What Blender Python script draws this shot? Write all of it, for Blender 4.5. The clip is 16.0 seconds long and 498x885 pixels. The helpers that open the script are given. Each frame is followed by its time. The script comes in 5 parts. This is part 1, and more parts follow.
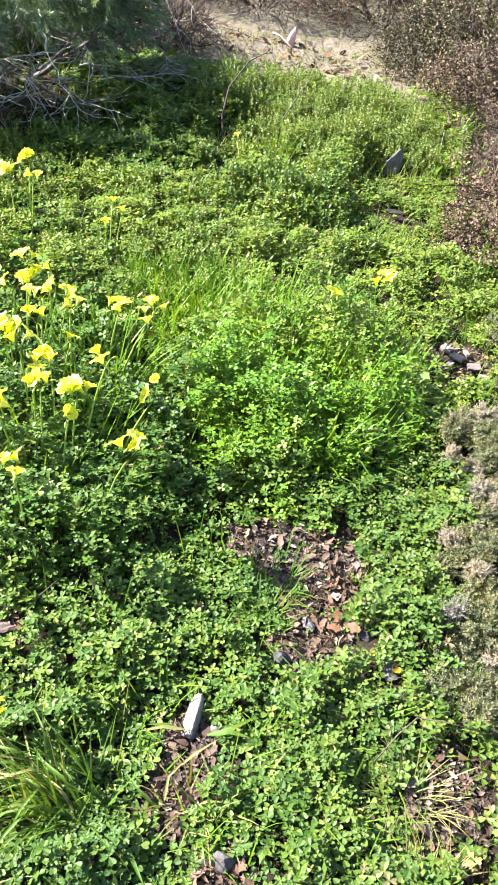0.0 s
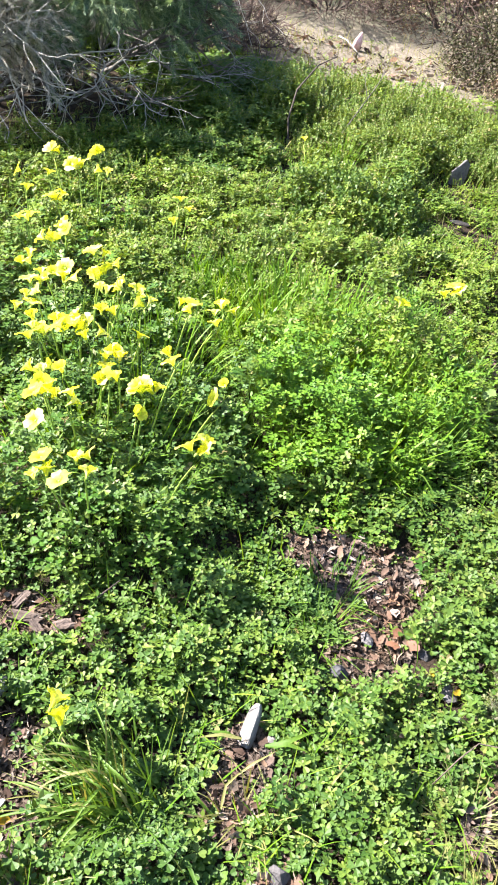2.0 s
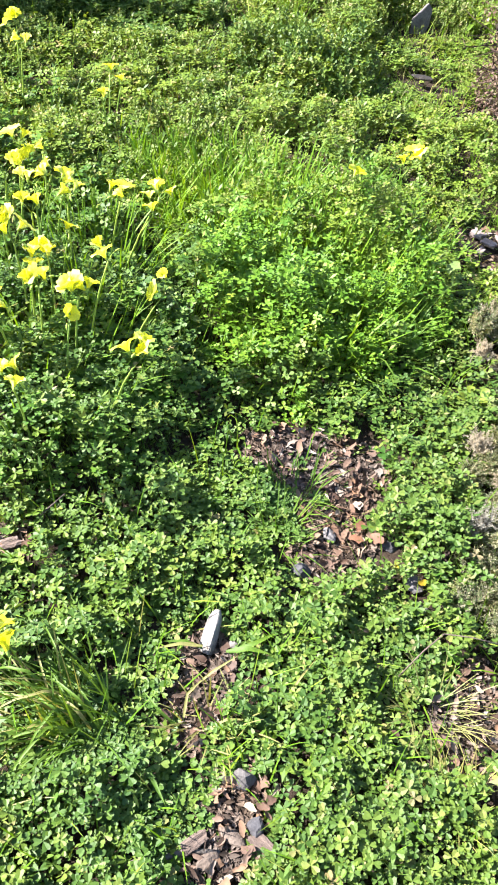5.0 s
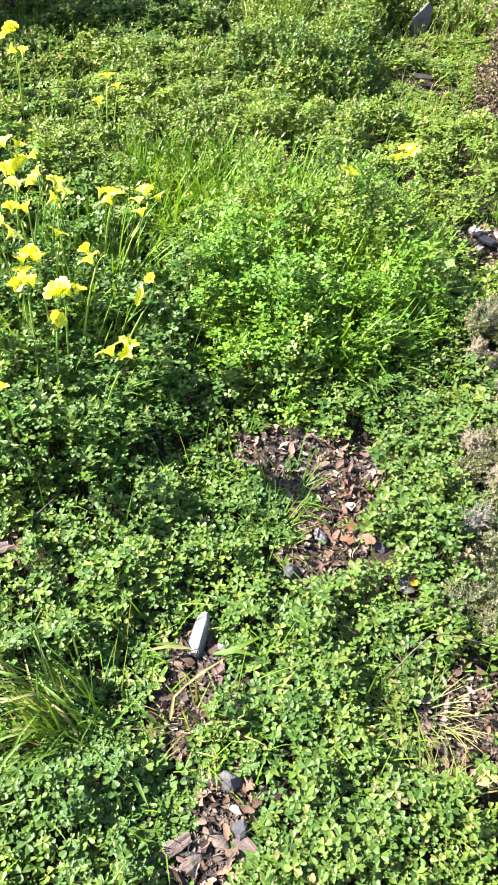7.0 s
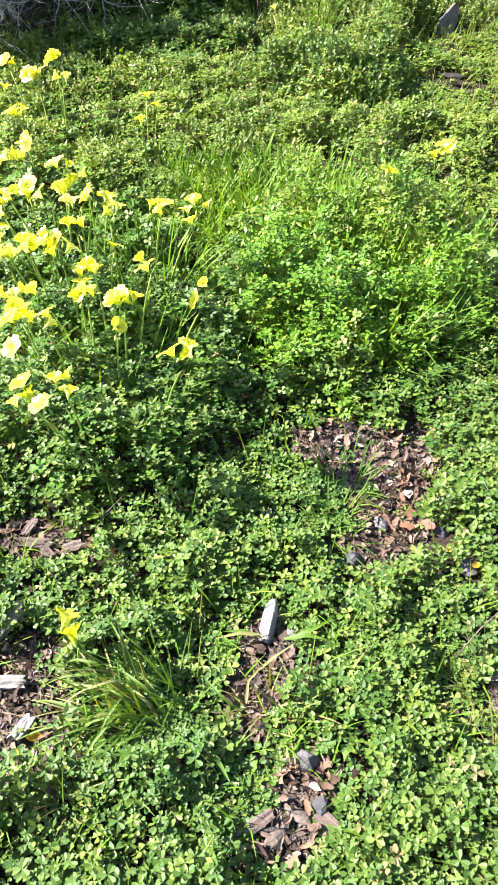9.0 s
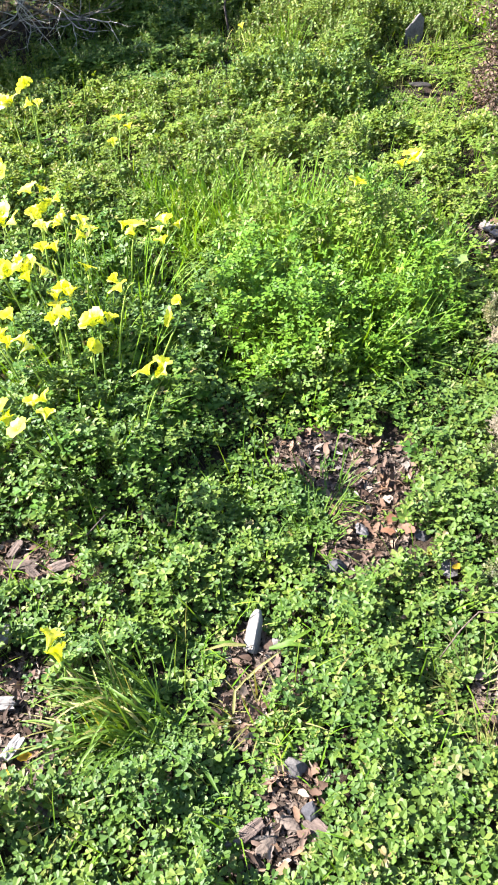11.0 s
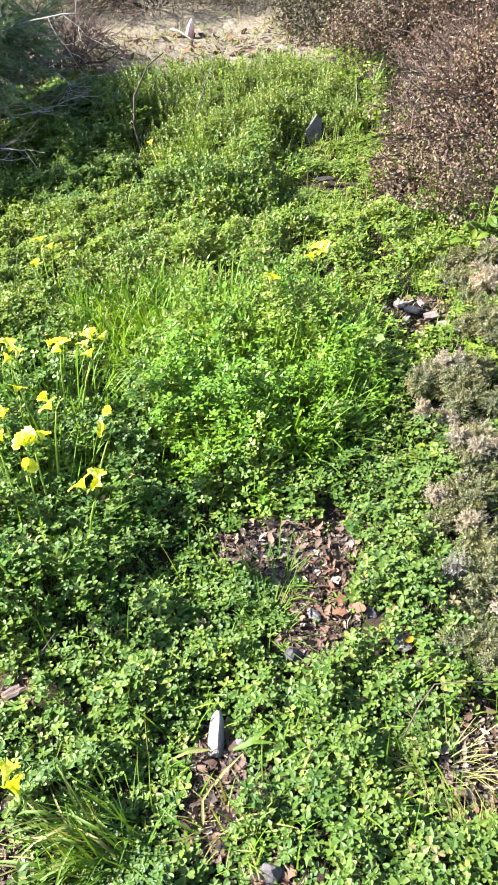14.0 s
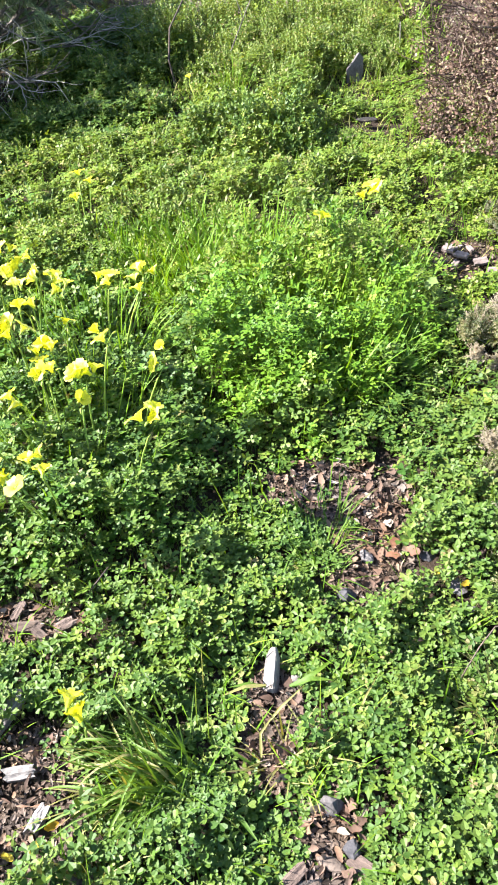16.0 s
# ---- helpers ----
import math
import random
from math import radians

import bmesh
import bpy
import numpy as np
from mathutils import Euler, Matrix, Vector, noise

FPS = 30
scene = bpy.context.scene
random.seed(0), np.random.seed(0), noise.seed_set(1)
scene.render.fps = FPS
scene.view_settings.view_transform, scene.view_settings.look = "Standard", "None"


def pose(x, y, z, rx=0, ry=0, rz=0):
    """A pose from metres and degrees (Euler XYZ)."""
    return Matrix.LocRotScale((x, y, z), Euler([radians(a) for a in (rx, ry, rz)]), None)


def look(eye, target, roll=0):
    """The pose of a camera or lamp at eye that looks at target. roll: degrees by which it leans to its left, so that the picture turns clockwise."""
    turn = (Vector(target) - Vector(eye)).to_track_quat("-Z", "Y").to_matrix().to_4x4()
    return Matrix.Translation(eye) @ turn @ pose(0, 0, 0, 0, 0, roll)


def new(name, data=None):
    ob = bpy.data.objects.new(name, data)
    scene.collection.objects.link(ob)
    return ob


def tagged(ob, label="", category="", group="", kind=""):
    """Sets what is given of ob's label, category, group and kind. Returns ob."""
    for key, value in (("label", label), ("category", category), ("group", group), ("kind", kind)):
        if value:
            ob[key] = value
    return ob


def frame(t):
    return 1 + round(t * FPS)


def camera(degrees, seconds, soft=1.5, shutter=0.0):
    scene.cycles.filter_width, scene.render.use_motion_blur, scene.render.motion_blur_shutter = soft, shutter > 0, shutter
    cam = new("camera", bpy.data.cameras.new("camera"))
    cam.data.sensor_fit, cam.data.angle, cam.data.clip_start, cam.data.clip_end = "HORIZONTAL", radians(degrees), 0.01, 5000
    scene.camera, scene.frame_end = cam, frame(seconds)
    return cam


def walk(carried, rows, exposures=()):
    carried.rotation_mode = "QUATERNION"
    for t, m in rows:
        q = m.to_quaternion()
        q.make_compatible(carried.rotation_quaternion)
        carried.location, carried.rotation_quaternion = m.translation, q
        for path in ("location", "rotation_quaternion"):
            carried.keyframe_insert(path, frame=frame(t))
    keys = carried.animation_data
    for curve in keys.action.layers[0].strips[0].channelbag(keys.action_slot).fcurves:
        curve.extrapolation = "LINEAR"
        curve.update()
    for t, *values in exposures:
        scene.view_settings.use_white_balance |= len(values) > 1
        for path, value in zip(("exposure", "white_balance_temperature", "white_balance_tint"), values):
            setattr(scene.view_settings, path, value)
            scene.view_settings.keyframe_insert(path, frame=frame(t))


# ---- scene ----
cam = camera(36.0, 16.0, soft=1.8)
PATH = [
    (0, (-0.012, 0.379, 1.272), (-0.217, 1.831, -0.088), 9.0),
    (0.5, (-0.025, 0.388, 1.273), (-0.285, 1.828, -0.091), 7.9),
    (1, (-0.032, 0.391, 1.279), (-0.33, 1.821, -0.088), 7.0),
    (1.5, (-0.049, 0.389, 1.278), (-0.35, 1.822, -0.085), 7.0),
    (2, (-0.089, 0.376, 1.269), (-0.368, 1.806, -0.101), 10.1),
    (2.5, (-0.105, 0.371, 1.25), (-0.361, 1.774, -0.152), 10.2),
    (3, (-0.08, 0.355, 1.263), (-0.291, 1.732, -0.172), 4.7),
    (3.5, (-0.059, 0.369, 1.246), (-0.186, 1.73, -0.213), 5.6),
    (4, (-0.041, 0.413, 1.221), (-0.144, 1.713, -0.295), 7.2),
    (4.5, (-0.038, 0.456, 1.218), (-0.129, 1.705, -0.341), 9.9),
    (5, (-0.045, 0.472, 1.22), (-0.198, 1.71, -0.343), 9.3),
    (5.2, (-0.038, 0.479, 1.243), (-0.199, 1.702, -0.331), 9.4),
    (7.3, (0.026, 0.488, 1.22), (-0.214, 1.719, -0.338), 4.5),
    (7.5, (0.025, 0.491, 1.232), (-0.228, 1.72, -0.326), 3.4),
    (8, (0.01, 0.481, 1.232), (-0.301, 1.699, -0.324), 0.7),
    (8.2, (-0.021, 0.456, 1.231), (-0.324, 1.677, -0.325), 1.7),
    (10.3, (0.044, 0.409, 1.244), (-0.326, 1.654, -0.276), -4.5),
    (10.5, (0.038, 0.411, 1.249), (-0.314, 1.658, -0.275), -3.7),
    (11, (0.04, 0.419, 1.249), (-0.287, 1.675, -0.274), -2.8),
    (11.5, (0.055, 0.429, 1.249), (-0.262, 1.701, -0.262), -3.2),
    (12, (0.094, 0.447, 1.252), (-0.196, 1.742, -0.244), -5.7),
    (12.5, (0.089, 0.459, 1.253), (-0.207, 1.764, -0.234), -6.7),
    (13, (0.091, 0.46, 1.258), (-0.217, 1.778, -0.214), -6.9),
    (13.5, (0.099, 0.447, 1.274), (-0.189, 1.798, -0.173), -7.0),
    (14, (0.093, 0.428, 1.286), (-0.157, 1.852, -0.095), -6.3),
    (14.5, (0.054, 0.422, 1.276), (-0.184, 1.851, -0.104), -4.7),
    (15, (0.03, 0.424, 1.262), (-0.224, 1.835, -0.132), -3.0),
    (15.5, (0.02, 0.424, 1.252), (-0.233, 1.8, -0.177), -3.3),
    (16, (-0.013, 0.408, 1.245), (-0.266, 1.755, -0.212), -5.2),
]
walk(cam, [(t, look(eye, target, roll)) for t, eye, target, roll in PATH])

# ---- world and sun ----
SUN_DIR = Vector((-0.80, -0.04, 0.69)).normalized()  # towards the sun
world = bpy.data.worlds.new("world")
scene.world = world
world.use_nodes = True
sky = world.node_tree.nodes.new("ShaderNodeTexSky")
sky.sky_type, sky.sun_disc = "NISHITA", False
sky.sun_elevation = math.asin(SUN_DIR.z)
sky.sun_rotation = math.atan2(SUN_DIR.x, SUN_DIR.y)
world.node_tree.links.new(sky.outputs[0], world.node_tree.nodes["Background"].inputs[0])
world.node_tree.nodes["Background"].inputs[1].default_value = 0.072
sun_data = bpy.data.lights.new("sun", "SUN")
sun_data.energy, sun_data.angle, sun_data.color = 5.0, radians(0.53), (1.0, 0.955, 0.90)
sun = new("sun", sun_data)
sun.matrix_world = look(SUN_DIR * 30, (0, 0, 0))
scene.view_settings.exposure = 2.30

rng = np.random.default_rng(7)


# ---- small tools ----
def tri_mesh(name, V, F, material, smooth=False):
    """A mesh from arrays of vertices and triangles."""
    me = bpy.data.meshes.new(name)
    V, F = np.asarray(V, np.float32), np.asarray(F, np.int32)
    me.vertices.add(len(V))
    me.vertices.foreach_set("co", V.ravel())
    me.loops.add(F.size)
    me.loops.foreach_set("vertex_index", F.ravel())
    me.polygons.add(len(F))
    me.polygons.foreach_set("loop_start", np.arange(0, F.size, 3, dtype=np.int32))
    me.polygons.foreach_set("use_smooth", np.full(len(F), smooth))
    me.update(calc_edges=True)
    me.materials.append(material)
    return me


def tri_part(name, V, F, material, parent=None, label="", smooth=False):
    ob = new(name, tri_mesh(name, V, F, material, smooth))
    ob.parent = parent
    return tagged(ob, label=label) if label else ob


def part(name, bm, material, parent, label="", smooth=True):
    me = bpy.data.meshes.new(name)
    bm.to_mesh(me)
    bm.free()
    for p in me.polygons:
        p.use_smooth = smooth
    me.materials.append(material)
    ob = new(name, me)
    ob.parent = parent
    return tagged(ob, label=label) if label else ob


class Heap:
    """Collects triangles for one joined mesh."""

    def __init__(self):
        self.V, self.F, self.n = [], [], 0

    def add(self, V, F):
        self.V.append(np.asarray(V, float).reshape(-1, 3))
        self.F.append(np.asarray(F, int).reshape(-1, 3) + self.n)
        self.n += len(self.V[-1])

    def arrays(self):
        return np.concatenate(self.V), np.concatenate(self.F)


LATTICE = np.random.default_rng(11).random((256, 256))


def vnoise(x, y, scale):
    """Smooth value noise from 0 to 1; scale is the size of its cells in metres."""
    u, v = np.asarray(x) / scale + 57.3, np.asarray(y) / scale + 31.7
    i, j = np.floor(u).astype(int), np.floor(v).astype(int)
    a, b = u - i, v - j
    a, b = a * a * (3 - 2 * a), b * b * (3 - 2 * b)
    g = lambda p, q: LATTICE[p % 256, q % 256]
    return (g(i, j) * (1 - a) + g(i + 1, j) * a) * (1 - b) + (g(i, j + 1) * (1 - a) + g(i + 1, j + 1) * a) * b


def ground_z(x, y):
    x, y = np.asarray(x, float), np.asarray(y, float)
    near = np.exp(-((x + 0.4) ** 2 + (y - 2.5) ** 2) / 60)
    z = (0.035 * (vnoise(x, y, 0.5) - 0.5) + 0.012 * (vnoise(x, y, 0.09) - 0.5)) * near
    return z + 0.6 * (vnoise(x, y, 14) - 0.5) * (1 - near) * np.clip((np.hypot(x, y - 2) - 6) / 20, 0, 1)


def inside(x, y, cx, cy, rx, ry, rag=0.35, cell=0.05):
    """1 at the middle of an ellipse, 0 at its ragged edge, below 0 outside."""
    d = np.sqrt(((x - cx) / rx) ** 2 + ((y - cy) / ry) ** 2)
    return 1 - d + rag * (vnoise(x + 3.1, y, cell) - 0.5) * 2


# bare patches with litter: centre, radii
BARE = [(-0.03, 1.445, 0.14, 0.075), (0.055, 1.42, 0.065, 0.12), (0.045, 1.28, 0.07, 0.08), (0.01, 1.20, 0.055, 0.035),
        (-1.78, 3.38, 0.36, 0.40), (0.01, 3.12, 0.11, 0.05), (-0.05, 3.50, 0.05, 0.04), (0.125, 1.275, 0.05, 0.03), (-0.115, 0.93, 0.042, 0.105),
        (-0.01, 0.77, 0.032, 0.050), (-0.02, 0.675, 0.060, 0.026), (-0.58, 1.07, 0.10, 0.035), (-0.49, 0.76, 0.09, 0.11),
        (0.33, 0.99, 0.065, 0.10), (0.28, 2.26, 0.10, 0.08), (0.27, 3.04, 0.10, 0.07), (-0.83, 1.42, 0.07, 0.06),
        (0.208, 1.205, 0.020, 0.032)]


def bareness(x, y):
    b = np.full(np.shape(x), -9.0)
    for cx, cy, rx, ry in BARE:
        b = np.maximum(b, inside(x, y, cx, cy, rx, ry, 0.45, 0.035))
    path = 1 - np.abs(y - (4.78 + 0.12 * (x + 0.8))) / 0.36 + 0.9 * (vnoise(x, y, 0.12) - 0.5)
    path = np.where((x > -1.6) & (x < 0.0), path, -9)
    return np.maximum(b, path)


# low mounds of growth: centre, radii, height
MOUNDS = [(-0.60, 1.47, 0.33, 0.32, 0.075), (-0.95, 1.95, 0.40, 0.40, 0.05), (-0.14, 1.98, 0.34, 0.38, 0.10),
          (-0.42, 2.55, 0.34, 0.26, 0.035), (-0.36, 2.98, 0.28, 0.18, 0.075), (-0.40, 3.88, 0.62, 0.52, 0.03),
          (-0.30, 3.45, 0.25, 0.25, 0.03), (-1.05, 3.7, 0.35, 0.45, 0.05), (0.10, 2.75, 0.22, 0.22, 0.03)]


# grey cushion plants: centre, radii, height
CUSHIONS = [(0.37, 1.88, 0.15, 0.15, 0.11), (0.41, 1.69, 0.10, 0.08, 0.09), (0.35, 1.50, 0.09, 0.11, 0.085),
            (0.37, 1.33, 0.085, 0.09, 0.075), (0.36, 1.19, 0.08, 0.065, 0.055), (0.50, 2.44, 0.14, 0.18, 0.10), (0.50, 2.13, 0.12, 0.12, 0.09)]


# stretches where the growth stays low
LOW = [(-0.32, 0.81, 0.13, 0.09), (-0.10, 1.37, 0.20, 0.20), (-0.17, 0.92, 0.11, 0.14), (-0.04, 0.75, 0.13, 0.13), (0.26, 0.98, 0.12, 0.12), (-0.60, 1.06, 0.14, 0.07), (0.02, 2.96, 0.26, 0.24), (0.0, 3.38, 0.24, 0.16), (0.32, 2.12, 0.12, 0.14)]


def canopy(x, y):
    h = 0.022 + 0.075 * vnoise(x, y, 0.10) * vnoise(x, y, 0.30) + 0.055 * vnoise(x + 9, y, 0.055) ** 2
    h = h * (1 - 0.3 * np.clip((y - 2.1) * 2, 0, 1))
    h = h + 0.030 * np.clip((y - 2.2) * 2, 0, 1) * np.clip(1.6 * vnoise(x + 2, y, 0.085) - 0.4, 0, 1)
    for cx, cy, rx, ry, top in MOUNDS:
        d = ((x - cx) / rx) ** 2 + ((y - cy) / ry) ** 2
        h = h + top * np.clip(1.8 * (1 - d), 0, 1) ** 0.7 * (0.35 + 1.3 * vnoise(x, y, 0.075))
    for cx, cy, rx, ry, top in CUSHIONS:
        d = ((x - cx) / rx) ** 2 + ((y - cy) / ry) ** 2
        h = h * (1 - 0.55 * np.clip(1.6 * (1 - d), 0, 1))
    for cx, cy, rx, ry in LOW:
        d = ((x - cx) / rx) ** 2 + ((y - cy) / ry) ** 2
        h = h * (1 - 0.68 * np.clip(1.6 * (1 - d), 0, 1))
    return h


def turns(n, tilt, spin=None, lean=None):
    """n rotations: a random spin, then a lean of the upright axis by about tilt radians."""
    spin = rng.uniform(0, 2 * np.pi, n) if spin is None else spin
    lean = rng.uniform(0, 2 * np.pi, n) if lean is None else lean
    tilt = np.abs(rng.normal(0, 1, n)) * tilt
    up = np.stack([np.sin(tilt) * np.cos(lean), np.sin(tilt) * np.sin(lean), np.cos(tilt)], 1)
    ax = np.stack([np.cos(spin), np.sin(spin), np.zeros(n)], 1)
    ax -= up * (ax * up).sum(1, keepdims=True)
    ax /= np.linalg.norm(ax, axis=1, keepdims=True) + 1e-9
    return np.stack([ax, np.cross(up, ax), up], 2)


def strew(V, F, at, R, size):
    """One array with a copy of the piece V, F at each place."""
    V, F = np.asarray(V, float), np.asarray(F, int)
    out = np.einsum("nij,vj->nvi", R, V) * np.reshape(size, (-1, 1, 1)) + at[:, None, :]
    faces = F[None] + (np.arange(len(at)) * len(V))[:, None, None]
    return out.reshape(-1, 3), faces.reshape(-1, 3)


def tube(points, radii, sides=4):
    """A tapered tube along points."""
    P = np.asarray(points, float)
    T = np.gradient(P, axis=0)
    T /= np.linalg.norm(T, axis=1, keepdims=True) + 1e-9
    ref = np.where(np.abs(T[:, 2:3]) > 0.9, [[1.0, 0, 0]], [[0, 0, 1.0]])
    A = np.cross(T, ref)
    A /= np.linalg.norm(A, axis=1, keepdims=True) + 1e-9
    B = np.cross(T, A)
    a = np.arange(sides) * 2 * np.pi / sides
    ring = A[:, None] * np.cos(a)[None, :, None] + B[:, None] * np.sin(a)[None, :, None]
    V = P[:, None] + ring * np.asarray(radii, float)[:, None, None]
    F = []
    for i in range(len(P) - 1):
        for k in range(sides):
            p, q = i * sides + k, i * sides + (k + 1) % sides
            F += [(p, q, q + sides), (p, q + sides, p + sides)]
    last = (len(P) - 1) * sides
    F += [(last, last + k, last + k + 1) for k in range(1, sides - 1)]
    F += [(0, k + 1, k) for k in range(1, sides - 1)]
    return V.reshape(-1, 3), np.array(F)


# ---- materials ----
def material(name):
    m = bpy.data.materials.new(name)
    m.use_nodes = True
    nt = m.node_tree
    return m, nt, nt.nodes["Principled BSDF"], nt.nodes["Material Output"]


def ramp(nt, source, colours):
    r = nt.nodes.new("ShaderNodeValToRGB")
    els = r.color_ramp.elements
    while len(els) < len(colours):
        els.new(0.5)
    for e, (p, c) in zip(els, colours):
        e.position, e.color = p, (*c, 1)
    nt.links.new(source, r.inputs[0])
    return r.outputs[0]


def noise_node(nt, scale, detail=4, rough=0.6):
    g = nt.nodes.new("ShaderNodeNewGeometry")
    n = nt.nodes.new("ShaderNodeTexNoise")
    n.inputs["Scale"].default_value, n.inputs["Detail"].default_value, n.inputs["Roughness"].default_value = scale, detail, rough
    nt.links.new(g.outputs["Position"], n.inputs["Vector"])
    return n.outputs[0]


def mixed(nt, fac, a, b, blend="MIX"):
    x = nt.nodes.new("ShaderNodeMix")
    x.data_type, x.blend_type = "RGBA", blend
    for s, v in ((x.inputs[0], fac), (x.inputs[6], a), (x.inputs[7], b)):
        if isinstance(v, (int, float)):
            s.default_value = v
        elif isinstance(v, tuple):
            s.default_value = (*v, 1)
        else:
            nt.links.new(v, s)
    return x.outputs[2]


def leafy(name, colours, glow=0.24, rough=0.54, patch=6.0, tint=(1.3, 1.15, 0.35), by_object=False, spec=0.36):
    """Thin living or dry leaf: each piece its own tone, soft patches, light through the blade."""
    m, nt, bsdf, out = material(name)
    if by_object:
        pick = nt.nodes.new("ShaderNodeObjectInfo").outputs["Random"]
    else:
        pick = nt.nodes.new("ShaderNodeNewGeometry").outputs["Random Per Island"]
    col = ramp(nt, pick, colours)
    big = ramp(nt, noise_node(nt, patch, 3), [(0.3, (0.80, 0.87, 0.95)), (0.7, (1.24, 1.12, 0.9))])
    fine = ramp(nt, noise_node(nt, 260, 2), [(0.3, (0.8, 0.82, 0.8)), (0.7, (1.12, 1.1, 1.1))])
    col = mixed(nt, 1.0, mixed(nt, 1.0, col, big, "MULTIPLY"), fine, "MULTIPLY")
    nt.links.new(col, bsdf.inputs["Base Color"])
    bsdf.inputs["Roughness"].default_value = rough
    bsdf.inputs["Specular IOR Level"].default_value = spec
    if glow:
        tr = nt.nodes.new("ShaderNodeBsdfTranslucent")
        nt.links.new(mixed(nt, 1.0, col, tint, "MULTIPLY"), tr.inputs[0])
        ms = nt.nodes.new("ShaderNodeMixShader")
        ms.inputs[0].default_value = glow
        nt.links.new(bsdf.outputs[0], ms.inputs[1])
        nt.links.new(tr.outputs[0], ms.inputs[2])
        nt.links.new(ms.outputs[0], out.inputs[0])
    return m


def solid(name, colours, scale=30.0, rough=0.85, bump=0.4, by_object=True, stretch=None):
    """Stone, wood or soil: noise at two scales and relief."""
    m, nt, bsdf, out = material(name)
    g = nt.nodes.new("ShaderNodeTexCoord")
    mp = nt.nodes.new("ShaderNodeMapping")
    mp.inputs["Scale"].default_value = stretch or (1, 1, 1)
    nt.links.new(g.outputs["Object"], mp.inputs["Vector"])
    n1 = nt.nodes.new("ShaderNodeTexNoise")
    n1.inputs["Scale"].default_value, n1.inputs["Detail"].default_value = scale, 6
    n2 = nt.nodes.new("ShaderNodeTexNoise")
    n2.inputs["Scale"].default_value, n2.inputs["Detail"].default_value = scale * 6, 5
    for n in (n1, n2):
        nt.links.new(mp.outputs[0], n.inputs["Vector"])
    col = ramp(nt, n1.outputs[0], colours)
    col = mixed(nt, 1.0, col, ramp(nt, n2.outputs[0], [(0.3, (0.7, 0.7, 0.7)), (0.7, (1.2, 1.2, 1.2))]), "MULTIPLY")
    if by_object:
        r = nt.nodes.new("ShaderNodeObjectInfo").outputs["Random"]
        col = mixed(nt, 1.0, col, ramp(nt, r, [(0.0, (0.75, 0.72, 0.7)), (1.0, (1.2, 1.2, 1.2))]), "MULTIPLY")
    nt.links.new(col, bsdf.inputs["Base Color"])
    bsdf.inputs["Roughness"].default_value = rough
    b = nt.nodes.new("ShaderNodeBump")
    b.inputs["Strength"].default_value, b.inputs["Distance"].default_value = bump, 0.004
    nt.links.new(n2.outputs[0], b.inputs["Height"])
    nt.links.new(b.outputs[0], bsdf.inputs["Normal"])
    return m


CLOVER = leafy("clover_leaf", [(0.0, (0.042, 0.100, 0.018)), (0.5, (0.075, 0.146, 0.023)), (0.90, (0.118, 0.190, 0.029)), (0.985, (0.145, 0.20, 0.04)), (1.0, (0.20, 0.17, 0.08))])
CLOVER_LEAF = leafy("clover_single", [(0.0, (0.042, 0.100, 0.018)), (0.5, (0.075, 0.146, 0.023)), (0.90, (0.118, 0.190, 0.029)), (0.985, (0.145, 0.20, 0.04)), (1.0, (0.20, 0.17, 0.08))], by_object=True)
FARCLOVER = leafy("meadow_clover_leaf", [(0.0, (0.086, 0.160, 0.018)), (0.5, (0.132, 0.210, 0.024)), (0.88, (0.176, 0.250, 0.036)), (0.95, (0.22, 0.25, 0.07)), (1.0, (0.30, 0.25, 0.14))])
PALECLOVER = leafy("pale_clover_leaf", [(0.0, (0.050, 0.108, 0.018)), (0.5, (0.084, 0.150, 0.024)), (0.88, (0.122, 0.185, 0.032)), (0.97, (0.16, 0.195, 0.05)), (1.0, (0.24, 0.19, 0.10))])
PALE_LEAF = leafy("pale_clover_single", [(0.0, (0.050, 0.108, 0.018)), (0.5, (0.084, 0.150, 0.024)), (0.88, (0.122, 0.185, 0.032)), (0.97, (0.16, 0.195, 0.05)), (1.0, (0.24, 0.19, 0.10))], by_object=True)
LUSH = leafy("lush_clover_leaf", [(0.0, (0.058, 0.145, 0.011)), (0.5, (0.096, 0.212, 0.015)), (0.9, (0.140, 0.260, 0.024)), (1.0, (0.19, 0.27, 0.035))])
OXALIS = leafy("oxalis_leaf", [(0.0, (0.040, 0.105, 0.013)), (0.6, (0.066, 0.158, 0.018)), (1.0, (0.105, 0.22, 0.026))])
OXALIS_LEAF = leafy("oxalis_single", [(0.0, (0.040, 0.105, 0.013)), (0.6, (0.066, 0.158, 0.018)), (1.0, (0.105, 0.22, 0.026))], by_object=True)
GRASS = leafy("grass_blade", [(0.0, (0.085, 0.205, 0.010)), (0.7, (0.140, 0.275, 0.016)), (0.95, (0.20, 0.30, 0.03)), (1.0, (0.31, 0.28, 0.10))], glow=0.42)
STRAW = leafy("straw_blade", [(0.0, (0.20, 0.19, 0.07)), (0.6, (0.26, 0.26, 0.10)), (1.0, (0.18, 0.25, 0.06))], glow=0.35)
SPRIG = leafy("fine_sprig", [(0.0, (0.090, 0.158, 0.026)), (0.6, (0.140, 0.210, 0.036)), (0.88, (0.185, 0.245, 0.06)), (1.0, (0.30, 0.26, 0.16))], glow=0.3)
